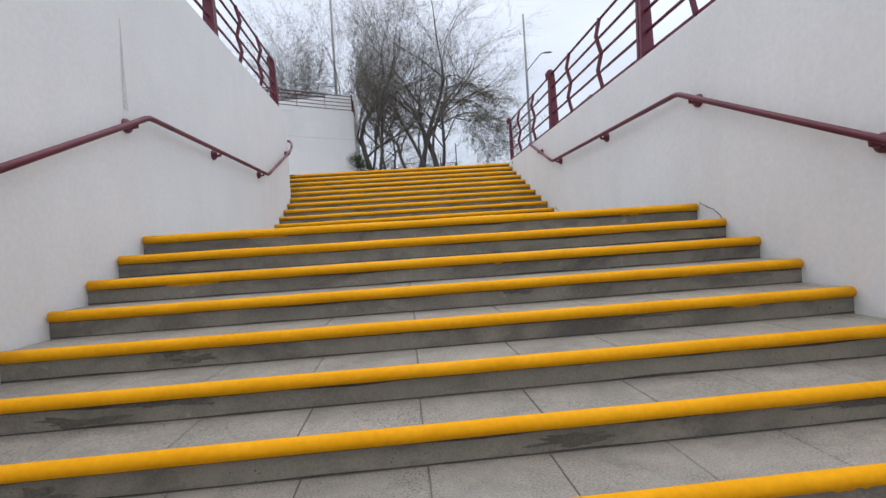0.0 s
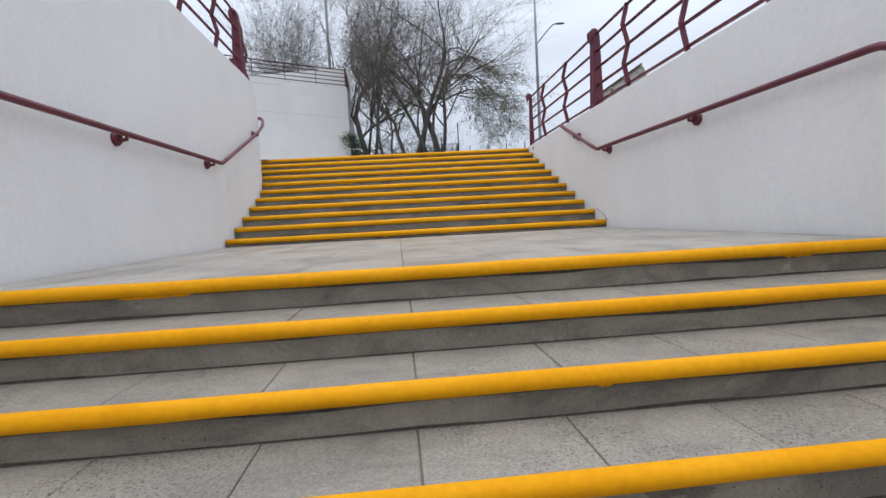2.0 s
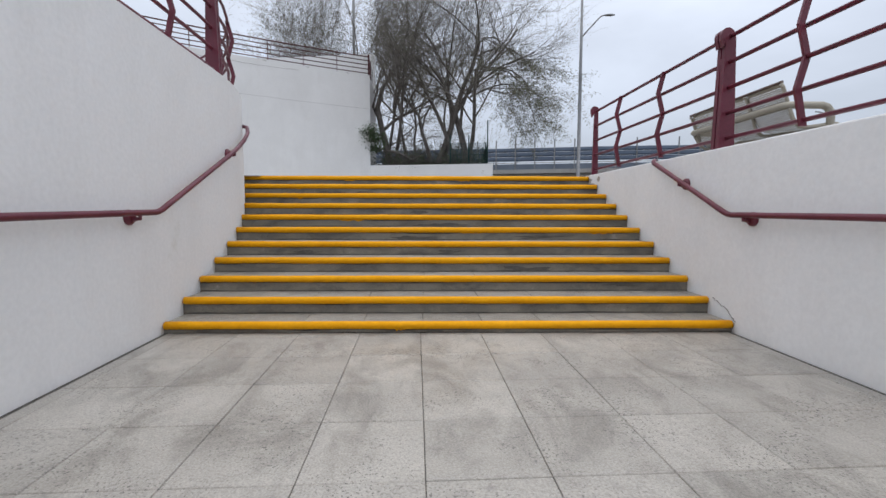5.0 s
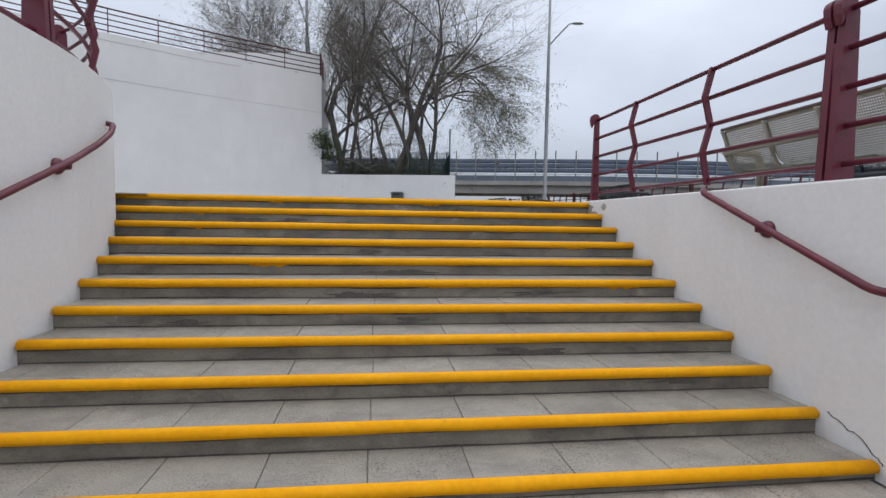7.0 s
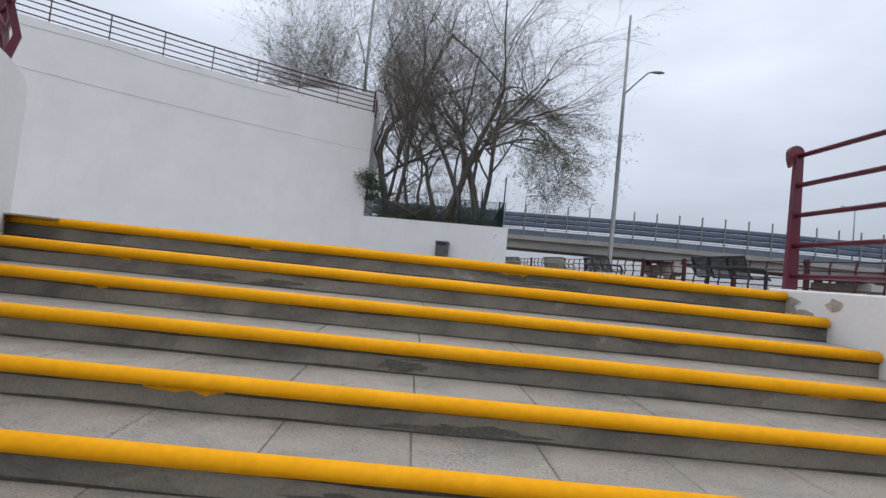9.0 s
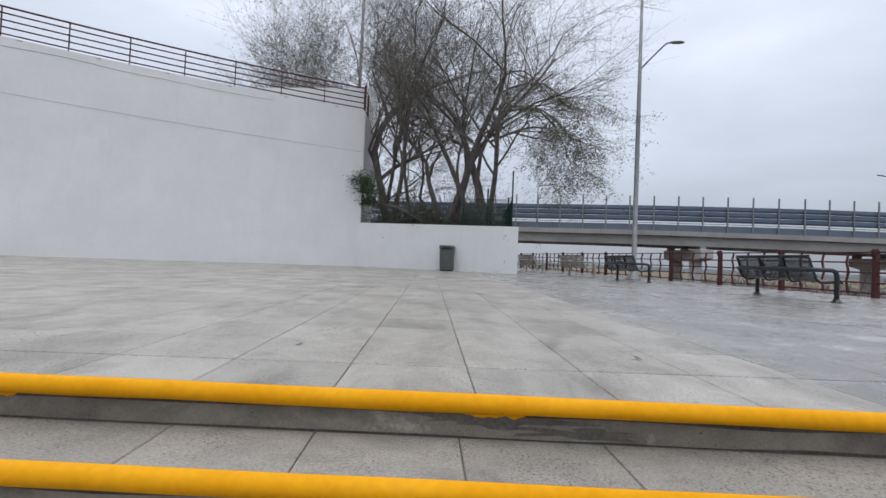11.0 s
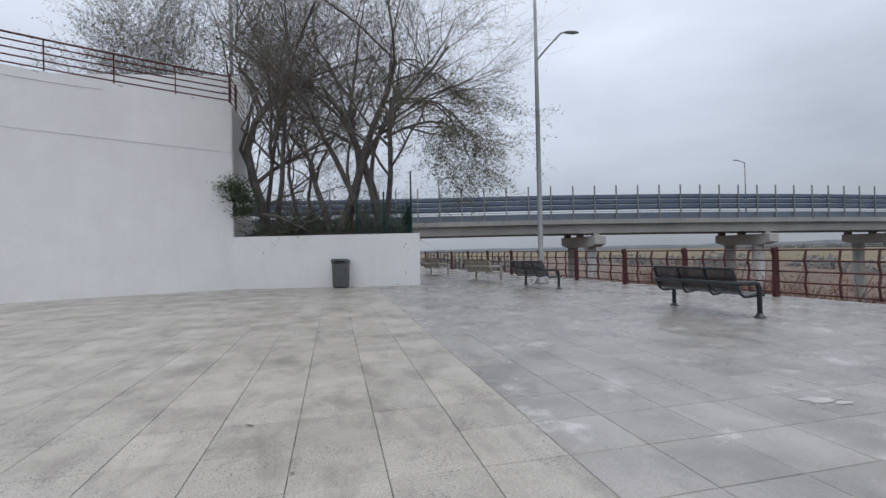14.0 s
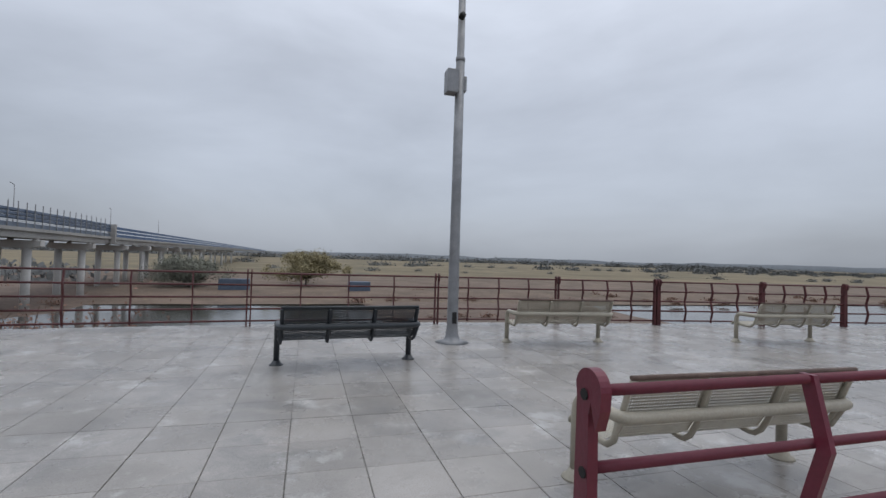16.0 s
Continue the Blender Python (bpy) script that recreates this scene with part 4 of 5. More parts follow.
# ---- litter bin ----
bn = thing("litter_bin", "dark grey square litter bin standing before the low white wall", "bin", at=(2.05, 17.85, plaza_z(17.6)), rz=-12)
g = Geo()
g.add([(-0.27, -0.22, 0.04), (0.27, -0.22, 0.04), (0.27, 0.22, 0.04), (-0.27, 0.22, 0.04), (-0.29, -0.24, 0.93), (0.29, -0.24, 0.93), (0.29, 0.24, 0.93), (-0.29, 0.24, 0.93)], [(0, 1, 5, 4), (1, 2, 6, 5), (2, 3, 7, 6), (3, 0, 4, 7), (0, 3, 2, 1), (4, 5, 6, 7)])
soften(part("body", g, BIN, bn), 0.02)
g = Geo()
g.box(-0.24, -0.19, 0.0, 0.24, 0.19, 0.05)
part("plinth", g, DARK, bn)
g = Geo()
g.prism([(-0.27, 0.93), (0.27, 0.93), (0.27, 1.06), (-0.23, 1.10), (-0.27, 1.08)], "x", -0.31, 0.31)
soften(part("lid", g, BIN, bn), 0.02)
g = Geo()
g.box(-0.2, -0.279, 0.95, 0.2, -0.26, 1.03)
part("opening", g, DARK, bn)
g = Geo()
g.box(-0.21, -0.241, 0.2, 0.21, -0.228, 0.8)
soften(part("door_panel", g, BIN, bn), 0.004)

# ---- trees ----
def tree(name, label, base, stems, seed, leaf_mat, spread=1.0, leafy=5, droop=0.25, limb_len=3.4, depth=4, leaf_size=0.07, limbs=(), fine=0.0045):
    rnd = random.Random(seed)
    t_ = thing(name, label, "tree", "trees in the raised bed", at=base)
    wood, twig, leaf = Geo(), Geo(), Geo()
    fenced = base[0] > -2

    def bough(p, d, r, ln, level, heavy=False):
        if level >= 2 and ((fenced and base[0] + p.x < -1.35) or (not fenced and base[1] + p.y < 23.3)):
            return
        n = (6, 5, 4, 3, 3)[min(level, 4)]
        pts, rs = [p.copy()], [r]
        q, dd = p.copy(), d.copy()
        sides = (9, 7, 5, 3, 3)[min(level, 4)]
        end = r * (0.42 if level < 3 else 0.3)
        for k in range(n):
            dd = (dd + Vector((rnd.gauss(0, 0.17), rnd.gauss(0, 0.17), rnd.gauss(0.02, 0.12) - droop * (0.18 * level if level > 1 else 0)))).normalized()
            if fenced and base[0] + q.x < -1.45 and dd.x < 0:      # the ramp wall stands in the way
                dd.x = -0.6 * dd.x
            if not fenced and base[1] + q.y < 24.0 and dd.y < 0:
                dd.y = -0.6 * dd.y
            if level == 1 and heavy:
                dd = (dd + Vector((0.05, 0, -0.12 - 0.14 * k))).normalized()
            q = q + dd * (ln / n)
            pts.append(q.copy())
            rs.append(r + (end - r) * (k + 1) / n)
        (wood if level < 3 else twig).tube(pts, rs, sides, False)
        if level >= depth:
            for _ in range(leafy * (7 if heavy else 1)):
                i = rnd.randrange(1, len(pts))
                c = pts[i] + Vector((rnd.gauss(0, 0.08), rnd.gauss(0, 0.08), rnd.gauss(-0.08, 0.1)))
                if fenced and base[0] + c.x < -1.8:
                    continue
                a = Vector((rnd.gauss(0, 1), rnd.gauss(0, 1), rnd.gauss(-0.8, 0.6))).normalized() * leaf_size * (1.45 if heavy else 1.0) * rnd.uniform(0.7, 1.5)
                b = a.orthogonal().normalized() * leaf_size * 0.32
                leaf.add([c - b * 0.2, c + a * 0.5 + b, c + a, c + a * 0.5 - b], [(0, 1, 2, 3)])
            return
        kids = (6, 5, 6, 5, 0)[level]
        for k in range(kids + rnd.randrange(0, 2)):
            u = rnd.uniform(0.3, 1.0)
            i = min(len(pts) - 2, int(u * (len(pts) - 1)))
            w = u * (len(pts) - 1) - i
            st = pts[i].lerp(pts[i + 1], min(1, w))
            az = rnd.uniform(0, 2 * math.pi)
            out = Vector((math.cos(az), math.sin(az), rnd.uniform(-0.1, 0.7) - 0.12 * level * droop * 4)).normalized()
            nd = (dd * rnd.uniform(0.5, 1.0) + out * rnd.uniform(0.5, 1.0) * spread).normalized()
            rr_ = max(fine, (rs[i] + (rs[i + 1] - rs[i]) * min(1, w)) * rnd.uniform(0.42, 0.66))
            bough(st, nd, rr_, ln * rnd.uniform(0.5, 0.78), level + 1, heavy)
    for x, y, lean, az, r, ln in stems:
        d = Vector((math.sin(radians(lean)) * math.cos(radians(az)), math.sin(radians(lean)) * math.sin(radians(az)), math.cos(radians(lean))))
        bough(Vector((x, y, -0.25)), d, r, ln, 0)
    for p, lean, az, r, ln in limbs:
        d = Vector((math.sin(radians(lean)) * math.cos(radians(az)), math.sin(radians(lean)) * math.sin(radians(az)), math.cos(radians(lean))))
        bough(Vector(p), d, r, ln, 1, True)
    part("trunk", wood, BARK, t_)
    part("branchwork", twig, TWIG, t_, "fine pale grey twigs")
    if leaf.v:
        part("crown", leaf, leaf_mat, t_)
    return t_


tree("tree", "half-bare willow with dark leaning trunks in the raised bed", (-0.85, 20.4, 2.3), [(0, 0, 2, 60, 0.22, 7.6), (0.3, 0.3, 8, 30, 0.13, 7.4), (-0.25, 0.5, 5, 120, 0.11, 7.6)], 11, LEAF, 0.8, 2, 0.1, leaf_size=0.065)
tree("tree", "half-bare willow with several dark stems in the raised bed", (1.95, 20.2, 2.25), [(0, 0, 4, 60, 0.21, 7.8), (0.3, -0.1, 8, 10, 0.13, 7.2), (-0.3, 0.1, 10, 172, 0.14, 7.4)], 23, LEAF, 0.85, 2, 0.1, leaf_size=0.065)
tree("tree", "spreading half-bare willow with drooping leafy branches", (3.65, 19.7, 2.15), [(0, 0, 4, 30, 0.23, 6.8), (0.2, 0.2, 9, 5, 0.15, 6.2), (-0.25, 0.2, 10, 165, 0.15, 7.4)], 37, LEAF, 0.75, 2, 0.12, leaf_size=0.075,
     limbs=[((0.35, 0.1, 4.2), 50, 0, 0.07, 3.5), ((0.45, 0.0, 5.2), 58, -8, 0.065, 3.9), ((0.5, 0.2, 5.8), 54, 8, 0.065, 4.0), ((0.5, 0.0, 6.4), 50, -3, 0.06, 3.8), ((0.4, 0.1, 6.6), 38, 10, 0.06, 3.5)])
tree("tree", "slender bare willow at the back of the raised bed", (0.2, 24.2, 2.45), [(0, 0, 4, 60, 0.12, 6.8), (0.7, 0.1, 8, 20, 0.10, 6.4)], 44, LEAF, 0.85, 2, 0.1, leaf_size=0.08)
tree("tree", "bare pale tree behind the ramp wall", (-5.0, 26.0, -0.2), [(0, 0, 4, 90, 0.19, 9.6), (0.5, 0, 15, 185, 0.13, 9.6), (-0.2, 0.2, 12, 20, 0.13, 9.8), (-0.4, -0.2, 17, 180, 0.11, 9.0), (-0.6, 0.3, 21, 176, 0.11, 9.6)], 51, LEAF, 0.8, 3, 0.03, leaf_size=0.09, fine=0.007)

# ---- undergrowth in the raised bed ----
def scrub(name, label, spots_, seed, mat, twig=0.6, count=40, leaves=6, size=0.06):
    rnd = random.Random(seed)
    wood, leaf = Geo(), Geo()
    for (x, y, z, r) in spots_:
        for _ in range(count):
            p = Vector((x + rnd.gauss(0, r * 0.5), y + rnd.gauss(0, r * 0.4), z))
            d = Vector((rnd.gauss(0, 0.6), rnd.gauss(0, 0.6), rnd.uniform(0.3, 1.2))).normalized()
            pts = [p]
            for k in range(3):
                d = (d + Vector((rnd.gauss(0, 0.3), rnd.gauss(0, 0.3), rnd.gauss(-0.1, 0.2)))).normalized()
                pts.append(pts[-1] + d * twig * rnd.uniform(0.2, 0.5))
            wood.tube(pts, [0.012, 0.009, 0.006, 0.003], 3, False)
            for _ in range(leaves):
                c = rnd.choice(pts[1:]) + Vector((rnd.gauss(0, 0.07), rnd.gauss(0, 0.07), rnd.gauss(0, 0.07)))
                a = Vector((rnd.gauss(0, 1), rnd.gauss(0, 1), rnd.gauss(0, 0.7))).normalized() * size * rnd.uniform(0.7, 1.6)
                b = a.orthogonal().normalized() * size * 0.4
                leaf.add([c, c + a * 0.5 + b, c + a, c + a * 0.5 - b], [(0, 1, 2, 3)])
    t_ = thing(name, label, "shrub", kind="stuff", at=(0, 0, 0))
    part("stems", wood, BARK, t_)
    part("foliage", leaf, mat, t_)
    return t_


rnd = random.Random(5)
scrub("undergrowth", "tangled dark undergrowth and dead twigs under the trees", [(rnd.uniform(-0.8, 4.6), rnd.uniform(19.4, 22.8), 2.15, 0.7) for _ in range(38)], 3, LEAF_GREEN, 1.0, 30, 7, 0.06)
scrub("undergrowth", "thin upright dead shoots and hanging twigs between the trunks", [(rnd.uniform(-0.5, 4.6), rnd.uniform(19.8, 23.5), 2.25, 0.7) for _ in range(26)], 6, LEAF, 3.0, 16, 6, 0.07)
scrub("shrub", "green shrub leaning over the corner of the curved wall", [(-1.65, 19.25, 3.0, 0.35), (-1.75, 19.1, 3.5, 0.4), (-1.85, 18.95, 3.9, 0.35)], 4, LEAF_GREEN, 0.55, 55, 14, 0.075)
for k, (x0, y0, z0, x1, y1, z1, r) in enumerate(((-1.2, 19.6, 2.9, 0.9, 19.2, 2.15, 0.09), (0.3, 19.3, 2.2, 1.4, 20.4, 2.9, 0.07), (-0.8, 20.2, 2.4, 1.0, 19.7, 2.6, 0.06))):
    g = Geo()
    g.tube([(0, 0, 0), ((x1 - x0) * 0.4, (y1 - y0) * 0.5, (z1 - z0) * 0.3 + 0.12), (x1 - x0, y1 - y0, z1 - z0)], [r, r * 0.85, r * 0.5], 7)
    o = tagged(part("fallen_branch", g, BARK), "dead fallen branch lying in the raised bed", "branch", "dead branches")
    o.location = (x0, y0, z0 + 0.15)

# green screen fence at the corner of the bed
sf = thing("screen_fence", "dark green mesh fence on the raised bed corner", "fence", at=(4.80, 17.85, 2.04))
fpts = [(-2.1, 0.45), (-1.05, 0.25), (0.0, 0.05), (0.25, 2.6), (0.5, 5.2), (0.8, 8.0)]
for i, (x, y) in enumerate(fpts):
    g = Geo()
    g.tube([(x, y, 0), (x, y, 2.55 if i == 2 else 1.75)], 0.035, 8)
    part("post", g, MESHGREEN, sf)
for (xa, ya), (xb, yb) in zip(fpts[:-1], fpts[1:]):
    g = Geo()
    n = int(math.hypot(xb - xa, yb - ya) / 0.045)
    for k in range(n):
        x, y = xa + (xb - xa) * k / n, ya + (yb - ya) * k / n
        g.tube([(x, y, 0.03), (x, y, 1.3)], 0.009, 3, False)
    for z in (0.05, 0.35, 0.65, 0.95, 1.28):
        g.tube([(xa, ya, z), (xb, yb, z)], 0.01, 4, False)
    part("mesh_panel", g, MESHGREEN, sf)

# ---- river bank, plain and far things ----
def blob_tree(name, label, at, h, w, seed, mat, n=900, size=0.35, trunk=True, group=""):
    rnd = random.Random(seed)
    t_ = thing(name, label, "tree", group, at=at)
    wood, leaf = Geo(), Geo()
    clumps = [(rnd.gauss(0, w * 0.25), rnd.gauss(0, w * 0.25), h * rnd.uniform(0.3, 0.88), w * rnd.uniform(0.10, 0.22)) for _ in range(46)]
    wood.tube([(0, 0, -0.4), (0.02 * w, 0, h * 0.25), (0, 0, h * 0.6)], [0.03 * h, 0.022 * h, 0.008 * h], 7)
    for x, y, z, r in clumps:
        wood.tube([(0, 0, h * 0.2), (x * 0.5, y * 0.5, z * 0.7), (x, y, z)], [0.02 * h, 0.012 * h, 0.004 * h], 4, False)
    for _ in range(n):
        x, y, z, r = rnd.choice(clumps)
        d = Vector((rnd.gauss(0, 1), rnd.gauss(0, 1), rnd.gauss(0, 0.8))).normalized() * r * rnd.uniform(0.3, 1.1)
        c = Vector((x, y, z)) + d
        a = Vector((rnd.gauss(0, 1), rnd.gauss(0, 1), rnd.gauss(0, 1))).normalized() * size * rnd.uniform(0.6, 1.3)
        b = a.orthogonal().normalized() * size * 0.5
        leaf.add([c - a * 0.5, c + b, c + a * 0.5, c - b], [(0, 1, 2, 3)])
    part("trunk", wood, BARK, t_)
    part("crown", leaf, mat, t_)
    return t_


OLIVE = surface("olive_autumn_leaf", (0.24, 0.20, 0.10), (0.19, 0.165, 0.09), 0.3, 0.8, 5, 0.2, 0.0, vary=0.3)
GREYGREEN = surface("grey_green_leaf", (0.15, 0.155, 0.12), (0.12, 0.125, 0.10), 0.3, 0.8, 5, 0.2, 0.0, vary=0.3)
blob_tree("tree", "lone autumn tree with olive yellow leaves on the far bank", (128, 1, -6.6), 9, 13, 71, OLIVE, 15000, 0.34)
blob_tree("tree", "grey-green bushy tree near the bridge on the far bank", (118, 27, -6.6), 6.5, 13, 72, GREYGREEN, 14000, 0.32)
rnd = random.Random(8)
wood, leaf = Geo(), Geo()
for k in range(330):
    by = rnd.uniform(-3, 36)
    bx = rnd.uniform(17.0, 22 + 0.5 * max(0, by))
    bz = -4.6 - 3.4 * min(1, max(0, (bx - 15 - max(0, 0.55 * by)) / 12))
    tall = 0.95 + 1.0 * max(0, noise.noise((bx * 0.15, by * 0.15, 3)))
    for _ in range(16):
        d = Vector((rnd.gauss(0, 0.5), rnd.gauss(0, 0.5), 1)).normalized()
        p = Vector((bx + rnd.gauss(0, 0.8), by + rnd.gauss(0, 0.8), bz))
        pts = [p]
        for q in range(3):
            d = (d + Vector((rnd.gauss(0, 0.3), rnd.gauss(0, 0.3), 0))).normalized()
            pts.append(pts[-1] + d * rnd.uniform(0.8, 1.7) * tall)
        wood.tube(pts, [0.05, 0.035, 0.025, 0.01], 3, False)
        for q in range(14):
            c = rnd.choice(pts[1:]) + Vector((rnd.gauss(0, 0.3), rnd.gauss(0, 0.3), rnd.gauss(0, 0.3)))
            a = Vector((rnd.gauss(0, 1), rnd.gauss(0, 1), rnd.gauss(0, 1))).normalized() * 0.11
            b = a.orthogonal().normalized() * 0.04
            leaf.add([c, c + a * 0.5 + b, c + a, c + a * 0.5 - b], [(0, 1, 2, 3)])
br = thing("bank_brush", "bare reddish brown brush on the near river bank", "shrub", kind="stuff")
part("stems", wood, BRUSH, br)
part("foliage", leaf, BRUSH, br)

# tree lines on the plain, each a ragged band of clumps
def tree_line(name, label, x, y0, y1, h, seed, z=-6.0, step=6.0, density=1.0, mat=None):
    rnd = random.Random(seed)
    g = Geo()
    y = y0
    while y < y1:
        if rnd.random() < density:
            r = h * rnd.uniform(0.35, 1.0)
            cx, cy = x + rnd.uniform(-20, 20), y
            for _ in range(130):
                c = Vector((cx + rnd.gauss(0, r * 0.4), cy + rnd.gauss(0, r * 0.55), z - 0.1 * r + abs(rnd.gauss(0.2, 0.22)) * r))
                a = Vector((rnd.gauss(0, 1), rnd.gauss(0, 1), rnd.gauss(0, 1))).normalized() * r * 0.2
                b = a.orthogonal().normalized() * r * 0.1
                g.add([c - a * 0.5, c + b, c + a * 0.5, c - b], [(0, 1, 2, 3)])
        y += step * rnd.uniform(0.5, 1.5)
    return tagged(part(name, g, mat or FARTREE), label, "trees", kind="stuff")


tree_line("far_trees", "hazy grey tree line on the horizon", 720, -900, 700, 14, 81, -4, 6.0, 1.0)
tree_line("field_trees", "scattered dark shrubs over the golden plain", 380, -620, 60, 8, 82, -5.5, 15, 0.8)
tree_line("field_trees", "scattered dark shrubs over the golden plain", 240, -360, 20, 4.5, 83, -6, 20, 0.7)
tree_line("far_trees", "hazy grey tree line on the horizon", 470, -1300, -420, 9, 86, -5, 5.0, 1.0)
tree_line("bank_trees", "hazy bare trees beyond the bridge", 150, 60, 260, 9, 84, -6.5, 7, 0.9)
tree_line("north_trees", "hazy bare trees beyond the bridge", 60, 170, 330, 10, 85, -6.5, 6, 0.9)

for k, (x, y0, y1) in enumerate(((48, 34, 90), (80, 38, 110), (115, 46, 130), (160, 52, 160))):
    tree_line("flood_brush", "low reddish brush on the flood plain under the bridge", x, y0, y1, 3.0, 90 + k, -7.2, 3.2, 0.9, BRUSH)

tree_line("flat_brush", "low reddish brush on the mud flat", 84, -52, -12, 1.7, 96, -7.6, 2.6, 0.8, BRUSH)
tree_line("flat_brush", "low reddish brush on the mud flat", 104, -190, -8, 2.0, 97, -7.3, 2.6, 0.8, BRUSH)

# low hills, with the haze of distance painted in as blue-grey
HILL = surface("haze_tinted_hill", (0.225, 0.245, 0.265), (0.195, 0.215, 0.235), 0.004, 0.95, 0.05, 0.05, 0.0)
g = Geo()
n = 90
for i in range(n + 1):
    a = radians(-75 + 165 * i / n)
    R = 2200
    h = 16 + 12 * noise.noise((i * 0.13, 2.0, 0)) + 8 * noise.noise((i * 0.6, 5.0, 0))
    g.v += [(R * math.cos(a), R * math.sin(a), -12), (R * math.cos(a), R * math.sin(a), max(4, h * 0.8)), ((R + 500) * math.cos(a), (R + 500) * math.sin(a), max(4, h))]
for i in range(n):
    for k in range(2):
        g.f.append((i * 3 + k, (i + 1) * 3 + k, (i + 1) * 3 + k + 1, i * 3 + k + 1))
        g.s.append(True)
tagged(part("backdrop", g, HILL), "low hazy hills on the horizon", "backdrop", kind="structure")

# sheds and containers by the river
for k, (x, y, z, w, d, h, m, lab) in enumerate(((112, 16, -6.9, 6, 3, 2.6, BLUEBOX, "blue-grey storage container on the far bank"), (112, -11, -6.9, 5, 3, 2.4, BLUEBOX, "blue-grey storage container on the far bank"),
                                                )):
    c = thing("storage_container", lab, "container", "containers by the river", at=(x, y, z), rz=90 if x > 100 else 12)
    g = Geo()
    g.box(-w / 2, -d / 2, 0, w / 2, d / 2, h)
    soften(part("body", g, m, c), 0.05)
    for s in (-1, 1):
        g = Geo()
        for q in range(int(w / 0.5)):
            g.box(-w / 2 + 0.2 + 0.5 * q, s * d / 2 - 0.04, 0.15, -w / 2 + 0.4 + 0.5 * q, s * d / 2 + 0.04, h - 0.15)
        part("ribs", g, m, c)

# lamps on the bridge
for x, hh, fx in ((53, 11.6, -1), (97, 11.6, -1), (142, 11.6, -1), (190, 11.6, -1), (14, 9.5, 1)):
    y = bridge_at(x) + (10.8 if fx < 0 else 9.4)
    bl = thing("road_lamp", "slim grey road lamp on the bridge", "lamp", "bridge lamps", at=(x, y, 3.3 + lift(x)))
    g = Geo()
    g.tube([(0, 0, 0), (0, 0, hh - 3.6)], [0.1, 0.06], 8)
    part("pole", g, STEEL, bl)
    g = Geo()
    g.tube([(0, 0, hh - 3.65), (fx * 0.9, -0.2, hh - 3.5), (fx * 1.7, -0.4, hh - 3.45), (fx * 2.3, -0.5, hh - 3.45)], [0.05, 0.05, 0.08, 0.06], 6)
    part("arm", g, STEEL, bl)

# pole behind the ramp
fl = thing("flood_pole", "tall pale steel pole beyond the ramp", "pole", at=(-4.6, 33, 0))
g = Geo()
g.tube([(0, 0, 0), (0, 0, 24)], [0.16, 0.10], 10)
part("pole", g, STEEL, fl)

# ---- small things ----
rnd = random.Random(12)
g = Geo()
for _ in range(46):
    x, y = rnd.uniform(-6, 11), rnd.uniform(0.4, 15)
    a = rnd.uniform(0, 6.28)
    s_ = rnd.uniform(0.02, 0.045)
    c, d_ = math.cos(a) * s_, math.sin(a) * s_
    h_ = plaza_z(y)
    g.add([(x - c, y - d_, h_ + 0.006), (x + d_ * 0.4, y - c * 0.4, h_ + 0.012), (x + c, y + d_, h_ + 0.02), (x - d_ * 0.4, y + c * 0.4, h_ + 0.012)], [(0, 1, 2, 3)])
tagged(part("fallen_leaves", g, BARK), "small dead leaves scattered on the paving", "leaves", kind="stuff")

# runs of yellow paint under the step edges
rnd = random.Random(21)
for st_, fy, run, rise, z0, cnt in ((stairs_lower, Y_BASE + RUN_L, RUN_L, RISE_L, Z_BASE + RISE_L, N_LOW), (stairs_upper, Y_LAND1, RUN_U, RISE_U, Z_LAND + RISE_U, 11)):
    for i in range(cnt):
        for _ in range(rnd.randrange(0, 3)):
            x = rnd.uniform(XL + 0.4, XR - 0.6)
            w, h = rnd.uniform(0.05, 0.4), rnd.uniform(0.006, 0.024)
            n = 24
            y, z = fy + run * i + 0.0315, z0 + rise * i - 0.066
            g = Geo()
            o4 = rnd.uniform(0, 50)
            top_ = [(x + w * k / n, z - 0.010 * abs(noise.noise((k * 0.4 + o4, 0, 0)))) for k in range(n + 1)]
            low_ = [(x + w * k / n, z - 0.008 - h * (0.45 + 0.75 * noise.noise((k * 0.22 + o4, 7.0, 0)) + 0.3 * noise.noise((k * 0.9 + o4, 3.0, 0))) * min(1.0, 0.1 + 0.9 * min(k, n - k) / 4)) for k in range(n + 1)]
            for k in range(n):
                g.add([(top_[k][0], y, top_[k][1]), (top_[k + 1][0], y, top_[k + 1][1]), (low_[k + 1][0], y, low_[k + 1][1]), (low_[k][0], y, low_[k][1])], [(0, 1, 2, 3)])
            o = part("paint_run", askew(g, SKEW if st_ is stairs_upper else SKEW_L), YELLOW, st_)
            o.location = (0, -fy, -z0)

